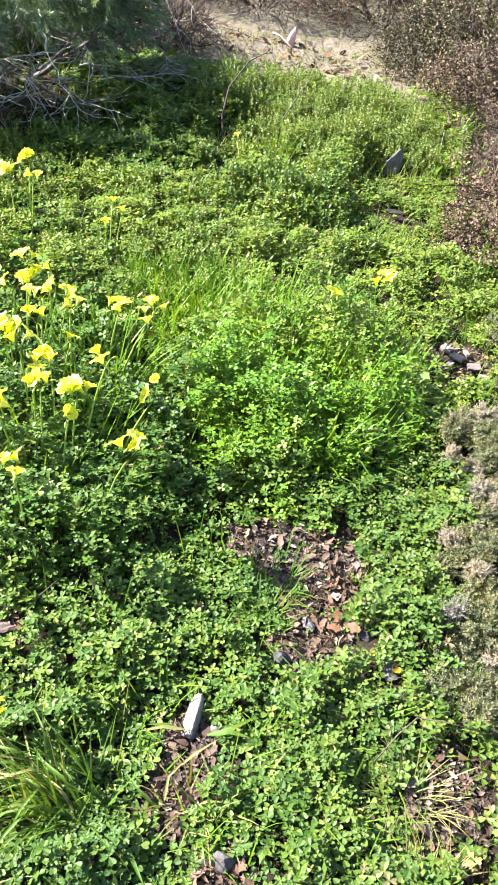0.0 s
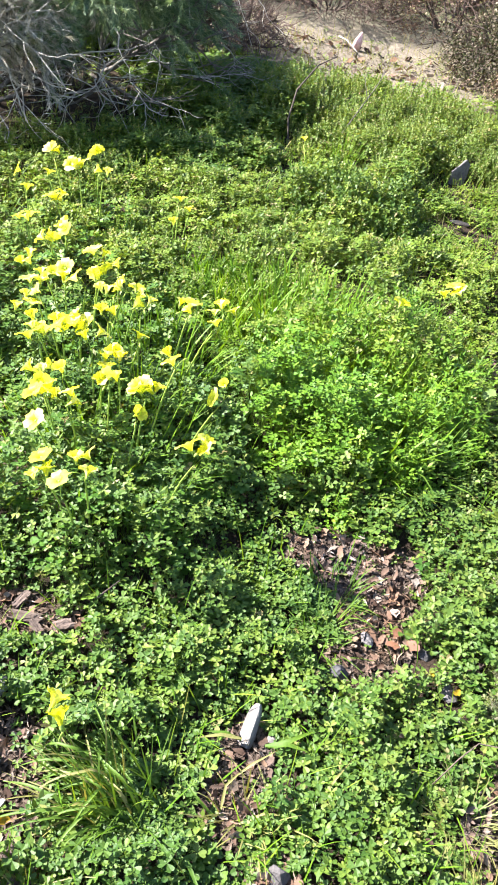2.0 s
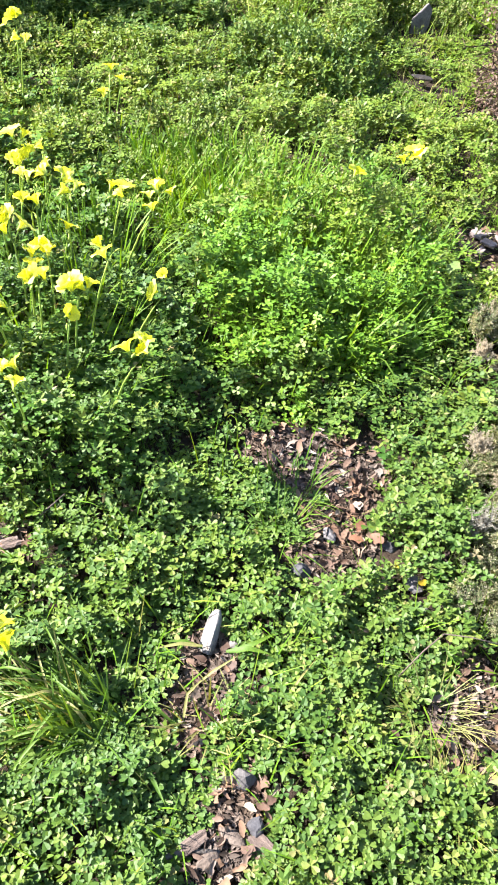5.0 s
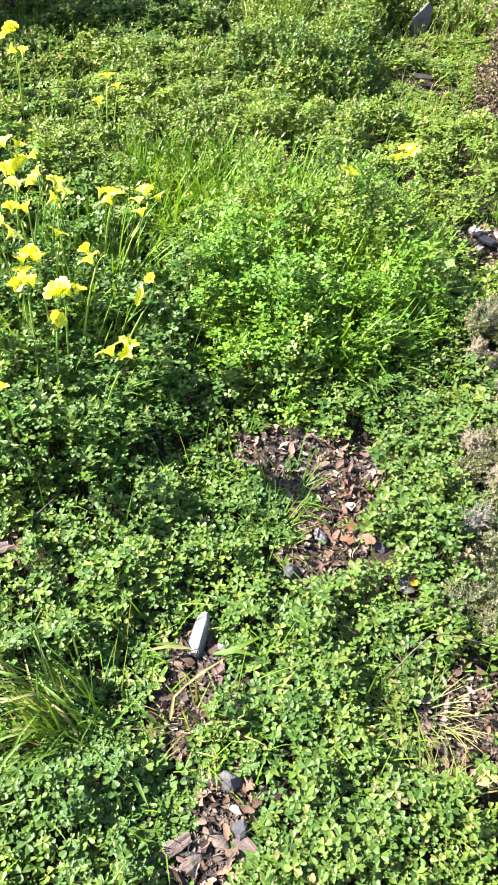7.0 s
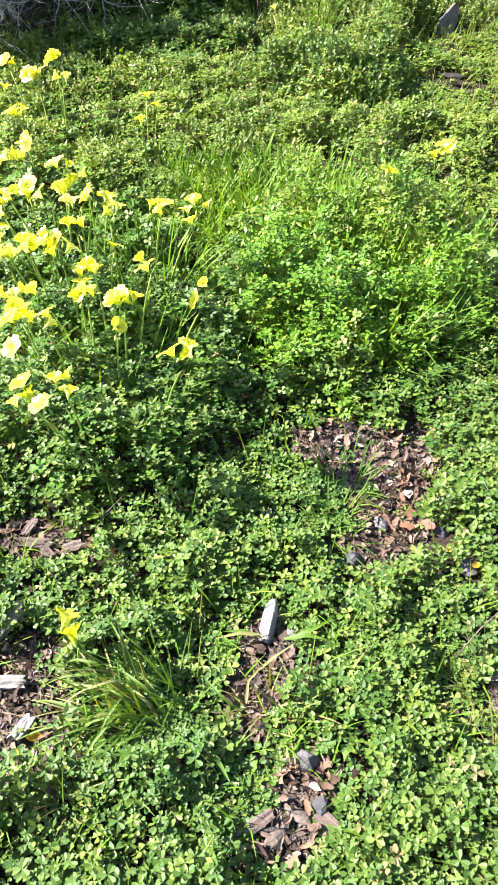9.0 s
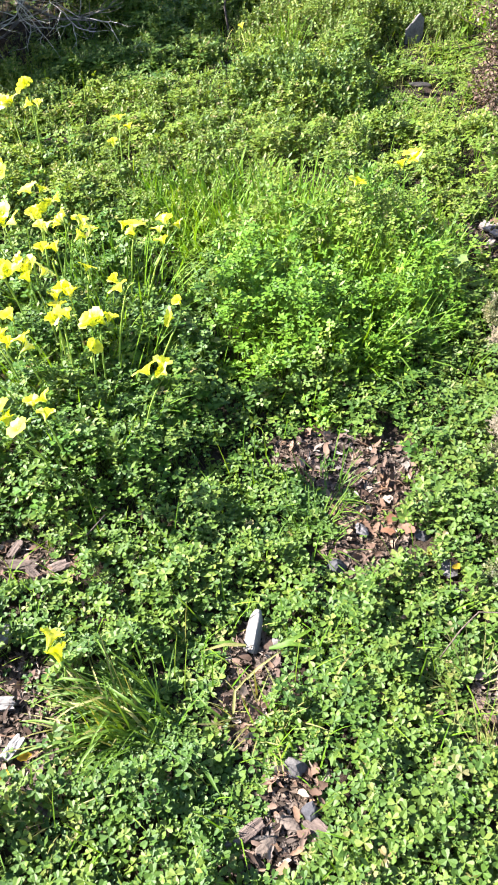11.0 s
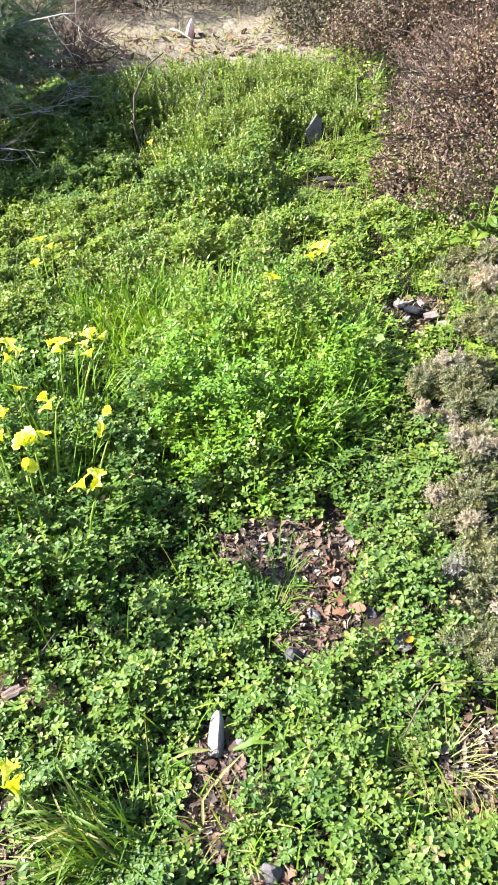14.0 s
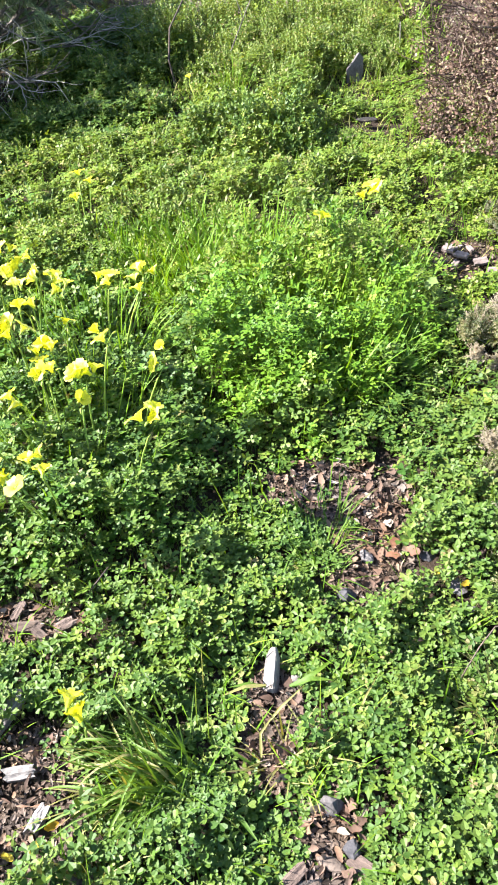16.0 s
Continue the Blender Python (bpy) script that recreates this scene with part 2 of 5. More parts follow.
DRYSPRIG = leafy("grey_dry_sprig", [(0.0, (0.075, 0.110, 0.045)), (0.45, (0.135, 0.160, 0.075)), (0.8, (0.22, 0.205, 0.135)), (1.0, (0.34, 0.31, 0.25))], glow=0.28, rough=0.8, patch=18)
FLUFF = leafy("beige_fluff", [(0.0, (0.24, 0.205, 0.155)), (1.0, (0.42, 0.375, 0.31))], glow=0.35, rough=0.85, tint=(1, 0.95, 0.9))
PETAL = leafy("yellow_petal", [(0.0, (0.80, 0.80, 0.03)), (0.6, (0.83, 0.84, 0.10)), (1.0, (0.85, 0.86, 0.36))], glow=0.55, rough=0.5, tint=(1.0, 1.0, 0.9), by_object=True)
BROADLEAF = leafy("broad_leaf", [(0.0, (0.17, 0.26, 0.07)), (1.0, (0.28, 0.33, 0.13))], glow=0.4, by_object=True)
STEM = leafy("pale_green_stem", [(0.0, (0.24, 0.38, 0.06)), (1.0, (0.34, 0.46, 0.12))], glow=0.25)
DEADLEAF = leafy("dead_leaf", [(0.0, (0.035, 0.021, 0.016)), (0.3, (0.11, 0.068, 0.054)), (0.6, (0.17, 0.115, 0.095)), (0.75, (0.22, 0.13, 0.085)), (0.9, (0.25, 0.20, 0.175)), (1.0, (0.28, 0.24, 0.22))], glow=0.12, rough=0.75, by_object=True, tint=(1, 0.9, 0.8), spec=0.3)
DEADBITS = leafy("litter_crumbs", [(0.0, (0.030, 0.020, 0.015)), (0.5, (0.09, 0.064, 0.052)), (1.0, (0.20, 0.155, 0.135))], glow=0.1, rough=0.8, tint=(1, 0.9, 0.8), spec=0.3)
RUSSET = leafy("russet_leaf", [(0.0, (0.15, 0.065, 0.045)), (1.0, (0.20, 0.105, 0.075))], glow=0.15, rough=0.7, by_object=True, tint=(1, 0.8, 0.7))
BROWNLEAF = leafy("brown_olive_leaf", [(0.0, (0.038, 0.022, 0.020)), (0.4, (0.125, 0.082, 0.070)), (0.75, (0.225, 0.162, 0.138)), (0.86, (0.13, 0.15, 0.05)), (1.0, (0.32, 0.26, 0.225))], glow=0.15, rough=0.7, patch=2.5, tint=(1, 0.9, 0.6), spec=0.2)
OLIVELEAF = leafy("dark_olive_leaf", [(0.0, (0.035, 0.035, 0.018)), (0.45, (0.075, 0.085, 0.032)), (0.7, (0.15, 0.115, 0.085)), (1.0, (0.26, 0.21, 0.17))], glow=0.15, rough=0.6, patch=3, tint=(1, 1, 0.5), spec=0.25)
CHARRED = solid("blackened_bark", [(0.3, (0.010, 0.009, 0.009)), (0.7, (0.040, 0.034, 0.032))], 40, 0.95, 0.6, False)
NEEDLE = leafy("dark_needle", [(0.0, (0.070, 0.125, 0.075)), (0.6, (0.145, 0.215, 0.125)), (1.0, (0.32, 0.39, 0.24))], glow=0.3, patch=3, tint=(1.1, 1.1, 0.7))
DRYNEEDLE = leafy("grey_dead_needle", [(0.0, (0.26, 0.24, 0.22)), (0.6, (0.45, 0.425, 0.40)), (1.0, (0.58, 0.555, 0.52))], glow=0.25, rough=0.85, tint=(1, 0.95, 0.9))
YELLOWLEAF = leafy("yellowed_leaf", [(0.0, (0.42, 0.28, 0.025)), (1.0, (0.52, 0.42, 0.05))], glow=0.4, by_object=True)
BARKSCRAP = solid("tan_bark_scrap", [(0.3, (0.080, 0.056, 0.047)), (0.7, (0.175, 0.130, 0.112))], 25, 0.9, 0.6, True, (1, 6, 6))
BLADE = leafy("arching_blade", [(0.0, (0.055, 0.125, 0.014)), (0.6, (0.095, 0.180, 0.022)), (1.0, (0.17, 0.23, 0.045))], glow=0.35)
BARK = solid("grey_bark", [(0.3, (0.07, 0.058, 0.05)), (0.7, (0.19, 0.165, 0.15))], 40, 0.9, 0.6, False)
DARKBARK = solid("brown_bark", [(0.3, (0.030, 0.022, 0.020)), (0.7, (0.10, 0.072, 0.06))], 40, 0.9, 0.6, False)
TWIGBARK = solid("reddish_twig", [(0.3, (0.050, 0.030, 0.024)), (0.7, (0.14, 0.092, 0.074))], 40, 0.9, 0.5, False)
PALETWIG = solid("bleached_twig", [(0.3, (0.24, 0.22, 0.20)), (0.7, (0.46, 0.43, 0.40))], 50, 0.85, 0.4, False)
STONE_GREY = solid("grey_stone", [(0.3, (0.045, 0.044, 0.052)), (0.6, (0.075, 0.074, 0.085)), (0.8, (0.11, 0.108, 0.12))], 35, 0.85, 0.5)
STONE_PALE = solid("pale_stone", [(0.3, (0.09, 0.083, 0.086)), (0.7, (0.17, 0.16, 0.165))], 35, 0.85, 0.5)
STONE_TAN = solid("tan_stone", [(0.3, (0.085, 0.064, 0.053)), (0.7, (0.16, 0.125, 0.105))], 35, 0.9, 0.6)
WOOD_GREY = solid("weathered_wood", [(0.3, (0.10, 0.092, 0.090)), (0.7, (0.27, 0.255, 0.25))], 18, 0.85, 0.5, True, (1, 5, 5))
PINK = solid("faded_pink_plastic", [(0.3, (0.72, 0.42, 0.46)), (0.7, (0.82, 0.60, 0.62))], 30, 0.5, 0.15)


def soil():
    m, nt, bsdf, out = material("damp_soil")
    col = ramp(nt, noise_node(nt, 22, 8, 0.7), [(0.3, (0.014, 0.010, 0.007)), (0.55, (0.04, 0.028, 0.02)), (0.75, (0.11, 0.08, 0.06))])
    sand = ramp(nt, noise_node(nt, 60, 6, 0.7), [(0.3, (0.10, 0.082, 0.062)), (0.7, (0.27, 0.23, 0.185))])
    g = nt.nodes.new("ShaderNodeNewGeometry")
    sep = nt.nodes.new("ShaderNodeSeparateXYZ")
    nt.links.new(g.outputs["Position"], sep.inputs[0])
    far = nt.nodes.new("ShaderNodeMapRange")
    far.inputs["From Min"].default_value, far.inputs["From Max"].default_value = 4.2, 4.6
    nt.links.new(sep.outputs["Y"], far.inputs["Value"])
    out_y = nt.nodes.new("ShaderNodeVectorMath")
    out_y.operation = "DISTANCE"
    out_y.inputs[1].default_value = (-0.4, 2.6, 0)
    nt.links.new(g.outputs["Position"], out_y.inputs[0])
    wide = nt.nodes.new("ShaderNodeMapRange")
    wide.inputs["From Min"].default_value, wide.inputs["From Max"].default_value = 2.6, 4.2
    nt.links.new(out_y.outputs["Value"], wide.inputs["Value"])
    meadow = ramp(nt, noise_node(nt, 3, 10, 0.75), [(0.35, (0.025, 0.05, 0.012)), (0.5, (0.05, 0.085, 0.02)), (0.68, (0.13, 0.12, 0.06))])
    col = mixed(nt, far.outputs[0], col, sand)
    nt.links.new(mixed(nt, wide.outputs[0], col, meadow), bsdf.inputs["Base Color"])
    bsdf.inputs["Roughness"].default_value = 0.95
    bsdf.inputs["Specular IOR Level"].default_value = 0.2
    b = nt.nodes.new("ShaderNodeBump")
    b.inputs["Strength"].default_value, b.inputs["Distance"].default_value = 0.8, 0.01
    nt.links.new(noise_node(nt, 90, 6, 0.7), b.inputs["Height"])
    nt.links.new(b.outputs[0], bsdf.inputs["Normal"])
    return m


SOIL = soil()


# ---- ground ----
def make_ground():
    def axis(a, b, step):
        mid = np.arange(a, b + step / 2, step)
        out = np.cumsum(np.geomspace(step * 1.5, 900, 26))
        return np.concatenate([(a - out)[::-1], mid, b + out])

    X, Y = np.meshgrid(axis(-2.6, 1.6, 0.03), axis(0.2, 6.6, 0.03))
    V = np.stack([X, Y, ground_z(X, Y)], 2).reshape(-1, 3)
    ny, nx = X.shape
    i = (np.arange(ny - 1)[:, None] * nx + np.arange(nx - 1)[None]).ravel()
    F = np.concatenate([np.stack([i, i + 1, i + nx + 1], 1), np.stack([i, i + nx + 1, i + nx], 1)])
    ob = tri_part("ground", V, F, SOIL, None, smooth=True)
    tagged(ob, "dark damp soil with sandy bare stretches", "ground", kind="structure")


make_ground()


# ---- leaves in carpets ----
def trefoil(notch=0.86, wide=0.42, cup=0.10):
    """Three heart-shaped leaflets round one point; the leaflet is one unit long."""
    V, F = [(0, 0, 0)], []
    for k in range(3):
        a = k * 2 * math.pi / 3 + (0.12 if k == 1 else 0)
        c, s = math.cos(a), math.sin(a)
        n = len(V)
        for u, w, z in ((0.5, 0.0, -0.03), (notch, 0.0, -0.05), (0.45, wide * 0.8, cup * 0.7), (0.84, wide, cup), (1.0, wide * 0.5, cup * 0.4),
                        (0.45, -wide * 0.8, cup * 0.7), (0.84, -wide, cup), (1.0, -wide * 0.5, cup * 0.4)):
            V.append((u * c - w * s, u * s + w * c, z))
        for a0, a1, a2 in ((0, n, n + 2), (n, n + 3, n + 2), (n, n + 1, n + 3), (n + 1, n + 4, n + 3),
                           (0, n + 5, n), (n, n + 5, n + 6), (n, n + 6, n + 1), (n + 1, n + 6, n + 7)):
            F.append((a0, a1, a2))
    return np.array(V), np.array(F)


def spots(x0, x1, y0, y1, per_m2, keep):
    """Random places in a rectangle, kept with the chance keep(x, y)."""
    n = int((x1 - x0) * (y1 - y0) * per_m2)
    x, y = rng.uniform(x0, x1, n), rng.uniform(y0, y1, n)
    ok = rng.random(n) < keep(x, y)
    return x[ok], y[ok]


def carpet(name, label, x, y, V, F, size, mat, lift=1.0, tilt=0.55, category="clover", near=None, near_mat=None):
    """Leaves on thin stalks that fill the growth from half its height to its top.
    The 290 leaves round the plan's place near are pieces of their own."""
    n = len(x)
    g = ground_z(x, y)
    frac = 0.35 + 0.65 * np.sqrt(rng.random(n))
    h = canopy(x, y) * frac * lift * rng.uniform(0.8, 1.15, n)
    edge = np.clip(-bareness(x, y) * 3 + 0.3, 0.25, 1)
    h = h * edge
    at = np.stack([x, y, g + h], 1)
    s = rng.uniform(0.42, 1.25, n) * size
    R = turns(n, tilt, lean=rng.normal(2.72, 1.1, n))
    single = []
    if near:
        order = np.argsort(np.hypot(x - near[0], y - near[1]) - 2.0 * h)
        single = [(at[i], R[i], s[i]) for i in order[:290]]
        keep = np.sort(order[290:])
        x, y, g, h, at, s, R, n = x[keep], y[keep], g[keep], h[keep], at[keep], s[keep], R[keep], len(keep)
    v, f = strew(V, F, at, R, s)
    v = v.reshape(n, len(V), 3)
    foot = np.stack([x + rng.normal(0, 0.25, n) * h, y + rng.normal(0, 0.25, n) * h, g - 0.002], 1)
    side = np.stack([np.cos(x * 900), np.sin(x * 900), 0 * x], 1) * 0.0007
    v = np.concatenate([v, (foot + side)[:, None], (foot - side)[:, None]], 1)
    m = len(V)
    F2 = np.concatenate([F, [[0, m, m + 1]]])
    f = (F2[None] + (np.arange(n) * (m + 2))[:, None, None]).reshape(-1, 3)
    ob = tri_part(name, v.reshape(-1, 3), f, mat)
    if single:
        piece = tri_mesh("leaf", np.concatenate([V, [(0.05, 0, -2.2), (-0.05, 0.05, -2.2)]]), F2, near_mat)
        for p, r, k in single:
            leaf = new("leaf", piece)
            leaf.parent = ob
            leaf.matrix_local = Matrix.Translation(p) @ Matrix(r.tolist()).to_4x4() @ Matrix.Scale(k, 4)
    return tagged(ob, label, category, kind="stuff")




def cushioned(x, y):
    c = np.full(np.shape(x), -9.0)
    for cx, cy, rx, ry, top in CUSHIONS:
        c = np.maximum(c, inside(x, y, cx, cy, rx, ry, 0.3, 0.04))
    return c


def in_view(x, y):
    """The wedge of ground that the walk sees, with a margin."""
    return (x > -0.66 - 0.47 * (y - 0.5)) & (x < 0.46 + 0.13 * (y - 0.5))


def thyme_zone(x, y):
    return np.maximum(inside(x, y, -0.40, 3.86, 0.62, 0.54, 0.3, 0.1), inside(x, y, -0.05, 3.62, 0.35, 0.16, 0.3, 0.1))


def grass_zone(x, y):
    return np.maximum(inside(x, y, -0.52, 2.24, 0.24, 0.24, 0.4, 0.08), inside(x, y, -0.02, 2.15, 0.20, 0.24, 0.4, 0.08))


def oxalis_zone(x, y):
    a = np.maximum(inside(x, y, -0.60, 1.50, 0.33, 0.36, 0.3, 0.07), inside(x, y, -0.95, 1.92, 0.36, 0.34, 0.3, 0.07))
    return np.maximum(a, inside(x, y, -1.15, 2.4, 0.22, 0.2, 0.4, 0.07))


TV, TF = trefoil()
FV, FF = [(0, 0, 0)], []
for k in range(3):
    c, q, n = math.cos(k * 2.094), math.sin(k * 2.094), len(FV)
    for u, w, h in ((0.62, 0.40, 0.08), (0.98, 0.22, 0.05), (0.98, -0.22, 0.05), (0.62, -0.40, 0.08)):
        FV.append((u * c - w * q, u * q + w * c, h))
    FF += [(0, n + 1, n), (0, n + 2, n + 1), (0, n + 3, n + 2)]
FV, FF = np.array(FV), np.array(FF)
near_keep = lambda x, y: np.where(cushioned(x, y) > 0, 0.35, 1) * np.clip(0.30 + 1.6 * vnoise(x + 9, y, 0.055), 0, 1) * in_view(x, y) * np.clip(-bareness(x, y) * 6, 0.07, 1) * np.where(oxalis_zone(x, y) > 0, 0.6, 1) * np.where(grass_zone(x, y) > 0, 0.45, 1) * np.where(inside(x, y, -0.14, 1.98, 0.34, 0.40, 0.3, 0.08) > 0, 0.95, 1)
x, y = spots(-1.7, 0.75, 0.45, 2.0, 16000, near_keep)
mound = inside(x, y, -0.14, 1.97, 0.34, 0.40, 0.3, 0.08) > 0.1
pale = (x > 0.06 + 0.10 * (y - 0.9) * (y < 1.6) + 0.16 * (vnoise(x, y, 0.2) - 0.5)) | mound
fine = y < 1.45
for ok, V, F, m, label, near, near_mat in (
        (fine & ~pale, TV, TF, CLOVER, "dense low carpet of bright green clover leaves", (-0.22, 0.72), CLOVER_LEAF),
        (~fine & ~pale, FV, FF, CLOVER, "green clover among oxalis plants", None, None),
        (~fine & pale & ~mound, FV, FF, PALECLOVER, "yellowish green clover beside dry cushion plants", None, None),
        (fine & pale, TV, TF, PALECLOVER, "low carpet of paler yellowish clover leaves", (0.14, 0.80), PALE_LEAF),
        (~fine & pale & mound, FV, FF, LUSH, "lush light green clover on a mound", None, None)):
    carpet("clover_carpet", label, x[ok], y[ok], V, F, 0.0118, m, near=near, near_mat=near_mat)
# bush-shade patch: its larger clover leaves also carry the shade in a deeper green
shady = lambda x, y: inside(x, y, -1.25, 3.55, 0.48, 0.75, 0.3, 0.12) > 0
far_keep = lambda x, y: near_keep(x, y) * np.where(thyme_zone(x, y) > 0.1, 0.4, 1) * np.clip(3.6 * vnoise(x + 2, y, 0.085) - 0.5, 0.25, 1)
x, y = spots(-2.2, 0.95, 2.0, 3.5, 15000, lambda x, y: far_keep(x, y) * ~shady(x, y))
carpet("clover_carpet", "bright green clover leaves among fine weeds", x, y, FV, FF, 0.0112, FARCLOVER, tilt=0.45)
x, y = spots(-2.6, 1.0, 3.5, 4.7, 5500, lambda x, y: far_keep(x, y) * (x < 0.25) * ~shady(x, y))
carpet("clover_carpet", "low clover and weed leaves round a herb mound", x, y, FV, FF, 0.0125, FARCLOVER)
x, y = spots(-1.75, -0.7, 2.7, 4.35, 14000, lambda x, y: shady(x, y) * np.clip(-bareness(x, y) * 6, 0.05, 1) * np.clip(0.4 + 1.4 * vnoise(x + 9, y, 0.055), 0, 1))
carpet("clover_carpet", "shaded clover beside a bush, green deepened for the shade", x, y, FV, FF, 0.0145, CLOVER, tilt=0.4)

CV, CF = np.array([(0, 0, 0), (0.6, 0.4, 0.08), (1, 0, 0), (0.6, -0.4, 0.08), (-0.65, 0.32, 0.08), (-0.5, 0.87, 0), (0.05, 0.72, 0.08), (0.05, -0.72, 0.08), (-0.5, -0.87, 0), (-0.65, -0.32, 0.08)]), np.array([(0, 2, 1), (0, 3, 2), (0, 5, 4), (0, 6, 5), (0, 8, 7), (0, 9, 8)])
def thinning(x, y):
    """Full near the clover, fading out raggedly into the open meadow."""
    return np.clip(2.9 - 2.9 * np.hypot((x + 0.3) / 5.0, (y - 2.5) / 5.5) + 1.4 * (vnoise(x, y, 0.5) - 0.5), 0, 1)


x, y = spots(-5.5, 5.0, -3.4, 8.4, 900, lambda x, y: (~in_view(x, y) | (y < 0.5)) * np.clip(-bareness(x, y) * 6, 0, 1) * thinning(x, y))
carpet("clover_carpet", "rougher meadow of clover and weeds further out", x, y, CV, CF, 0.030, CLOVER)

OV, OF = trefoil(0.78, 0.56, 0.05)
x, y = spots(-1.7, 0.3, 0.5, 2.8, 2900, lambda x, y: in_view(x, y) * np.clip(-bareness(x, y) * 6, 0, 1) * np.clip(oxalis_zone(x, y) * 4 + 0.03, 0.012, 1))
carpet("oxalis_foliage", "clover-like oxalis leaves under the yellow flowers", x, y, OV, OF, 0.0155, OXALIS, 0.84, 0.4, "oxalis leaves", (-0.45, 1.28), OXALIS_LEAF)


# ---- grass ----
def blades(x, y, length, width, lean, droop, mat, name, label, kind="stuff", spread=None, segs=4, whole=True):
    """Grass blades as tapered, arching folded strips."""
    n = len(x)
    a = rng.uniform(0, 2 * np.pi, n) if spread is None else spread
    L = length * rng.uniform(0.5, 1.15, n)
    tilt = np.abs(rng.normal(0, lean, n)) + 0.08
    bend = np.abs(rng.normal(0, droop, n))
    P = np.zeros((n, segs + 1, 3))
    P[:, 0] = np.stack([x, y, ground_z(x, y) - 0.003], 1)
    for i in range(segs):
        th = tilt + bend * (i / segs)
        P[:, i + 1, 0] = P[:, i, 0] + np.sin(th) * np.cos(a) * L / segs
        P[:, i + 1, 1] = P[:, i, 1] + np.sin(th) * np.sin(a) * L / segs
        P[:, i + 1, 2] = np.maximum(P[:, i, 2] + np.cos(th) * L / segs, P[:, 0, 2] + 0.012)
    w = width * rng.uniform(0.6, 1.2, n)
    side = np.stack([-np.sin(a), np.cos(a), 0 * a], 1)
    V, F = [], []
    for i in range(segs):
        k = w * (1 - 0.75 * (i / segs) ** 2) / 2
        V += [P[:, i] + side * k[:, None] + [0, 0, 0.0008], P[:, i] - side * k[:, None] + [0, 0, 0.0008]]
    V.append(P[:, segs])
    V = np.stack(V, 1)
    for i in range(segs - 1):
        F += [(2 * i, 2 * i + 1, 2 * i + 3), (2 * i, 2 * i + 3, 2 * i + 2)]
    F.append((2 * segs - 2, 2 * segs - 1, 2 * segs))
    f = (np.array(F)[None] + (np.arange(n) * V.shape[1])[:, None, None]).reshape(-1, 3)
    ob = tri_part(name, V.reshape(-1, 3), f, mat)
    return tagged(ob, label, "grass", kind=kind) if whole else ob


x, y = spots(-0.85, 0.3, 1.75, 2.95, 9000, lambda x, y: np.clip(grass_zone(x, y) * 2.2, 0, 1))
blades(x, y, 0.12, 0.0048, 0.6, 1.0, GRASS, "grass", "lime green upright meadow grass", segs=4)
x, y = spots(-2.2, 0.9, 0.45, 4.4, 800, lambda x, y: in_view(x, y) * np.clip(-bareness(x, y) * 3 + 0.4, 0.1, 1))
blades(x, y, 0.11, 0.0028, 0.5, 0.9, GRASS, "grass", "scattered green grass blades among clover")


def tuft(cx, cy, n, r, length, width, lean, droop, mat, label, side=None):
    """One clump of grass that spreads from its middle, blade by blade."""
    clump = new("grass_tuft")
    clump.location = (cx, cy, float(ground_z(cx, cy)))
    tagged(clump, label, "grass", group="clumps of grass")
    r0 = clump.location.copy()
    for i in range(n):
        a, d = rng.uniform(0, 2 * np.pi), math.sqrt(rng.random()) * r
        b = blades(np.array([cx + d * math.cos(a)]), np.array([cy + d * math.sin(a)]), length, width, lean, droop, mat, "blade", "",
                   "", spread=np.array([(a if side is None else side) + rng.normal(0, 0.5 if side is None else 0.8)]), segs=5, whole=False)
        b.data.transform(Matrix.Translation(-r0))
        b.parent = clump


tuft(-0.275, 0.83, 130, 0.06, 0.15, 0.0036, 0.9, 1.1, BLADE, "spreading clump of arching green grass", 3.3)
tuft(-0.31, 0.81, 45, 0.05, 0.17, 0.0034, 1.0, 0.9, STRAW, "yellowish arching grass beside litter", 3.3)
tuft(-0.62, 1.45, 160, 0.20, 0.20, 0.004, 0.4, 0.6, GRASS, "thin green grass among oxalis stalks")
tuft(-0.34, 0.66, 45, 0.03, 0.09, 0.003, 0.45, 0.8, STRAW, "small yellow-green grass clump")
tuft(0.26, 1.0, 90, 0.05, 0.10, 0.0022, 0.7, 1.0, STRAW, "half dry straw-coloured grass clump by litter")
tuft(0.30, 0.86, 60, 0.05, 0.09, 0.0022, 0.8, 1.0, STRAW, "half dry straw-coloured grass clump by litter")
tuft(-0.08, 0.88, 46, 0.05, 0.09, 0.0032, 0.8, 0.9, STRAW, "pale dry grass among dead leaves")
tuft(-0.05, 1.35, 60, 0.06, 0.09, 0.0028, 0.6, 0.8, BLADE, "thin green grass growing through litter")
tuft(-0.06, 1.24, 60, 0.05, 0.09, 0.0028, 0.7, 0.8, BLADE, "thin green grass growing through litter")
tuft(0.01, 2.02, 170, 0.13, 0.18, 0.005, 0.6, 0.9, BLADE, "tall green grass clump on a mound")
tuft(-0.50, 3.35, 40, 0.05, 0.15, 0.004, 0.25, 0.4, GRASS, "upright bright grass shoots")
tuft(-0.36, 3.0, 90, 0.12, 0.17, 0.0035, 0.35, 0.5, BLADE, "upright grass in a dark green weed clump")
tuft(0.13, 3.62, 14, 0.02, 0.12, 0.009, 0.5, 0.5, GRASS, "broad lime green shoot near a shrub")
tuft(0.21, 3.60, 10, 0.02, 0.14, 0.009, 0.5, 0.5, GRASS, "broad lime green shoot at a shrub's rim")
tuft(0.29, 3.55, 9, 0.02, 0.14, 0.009, 0.5, 0.5, GRASS, "broad lime green shoot at a shrub's rim")
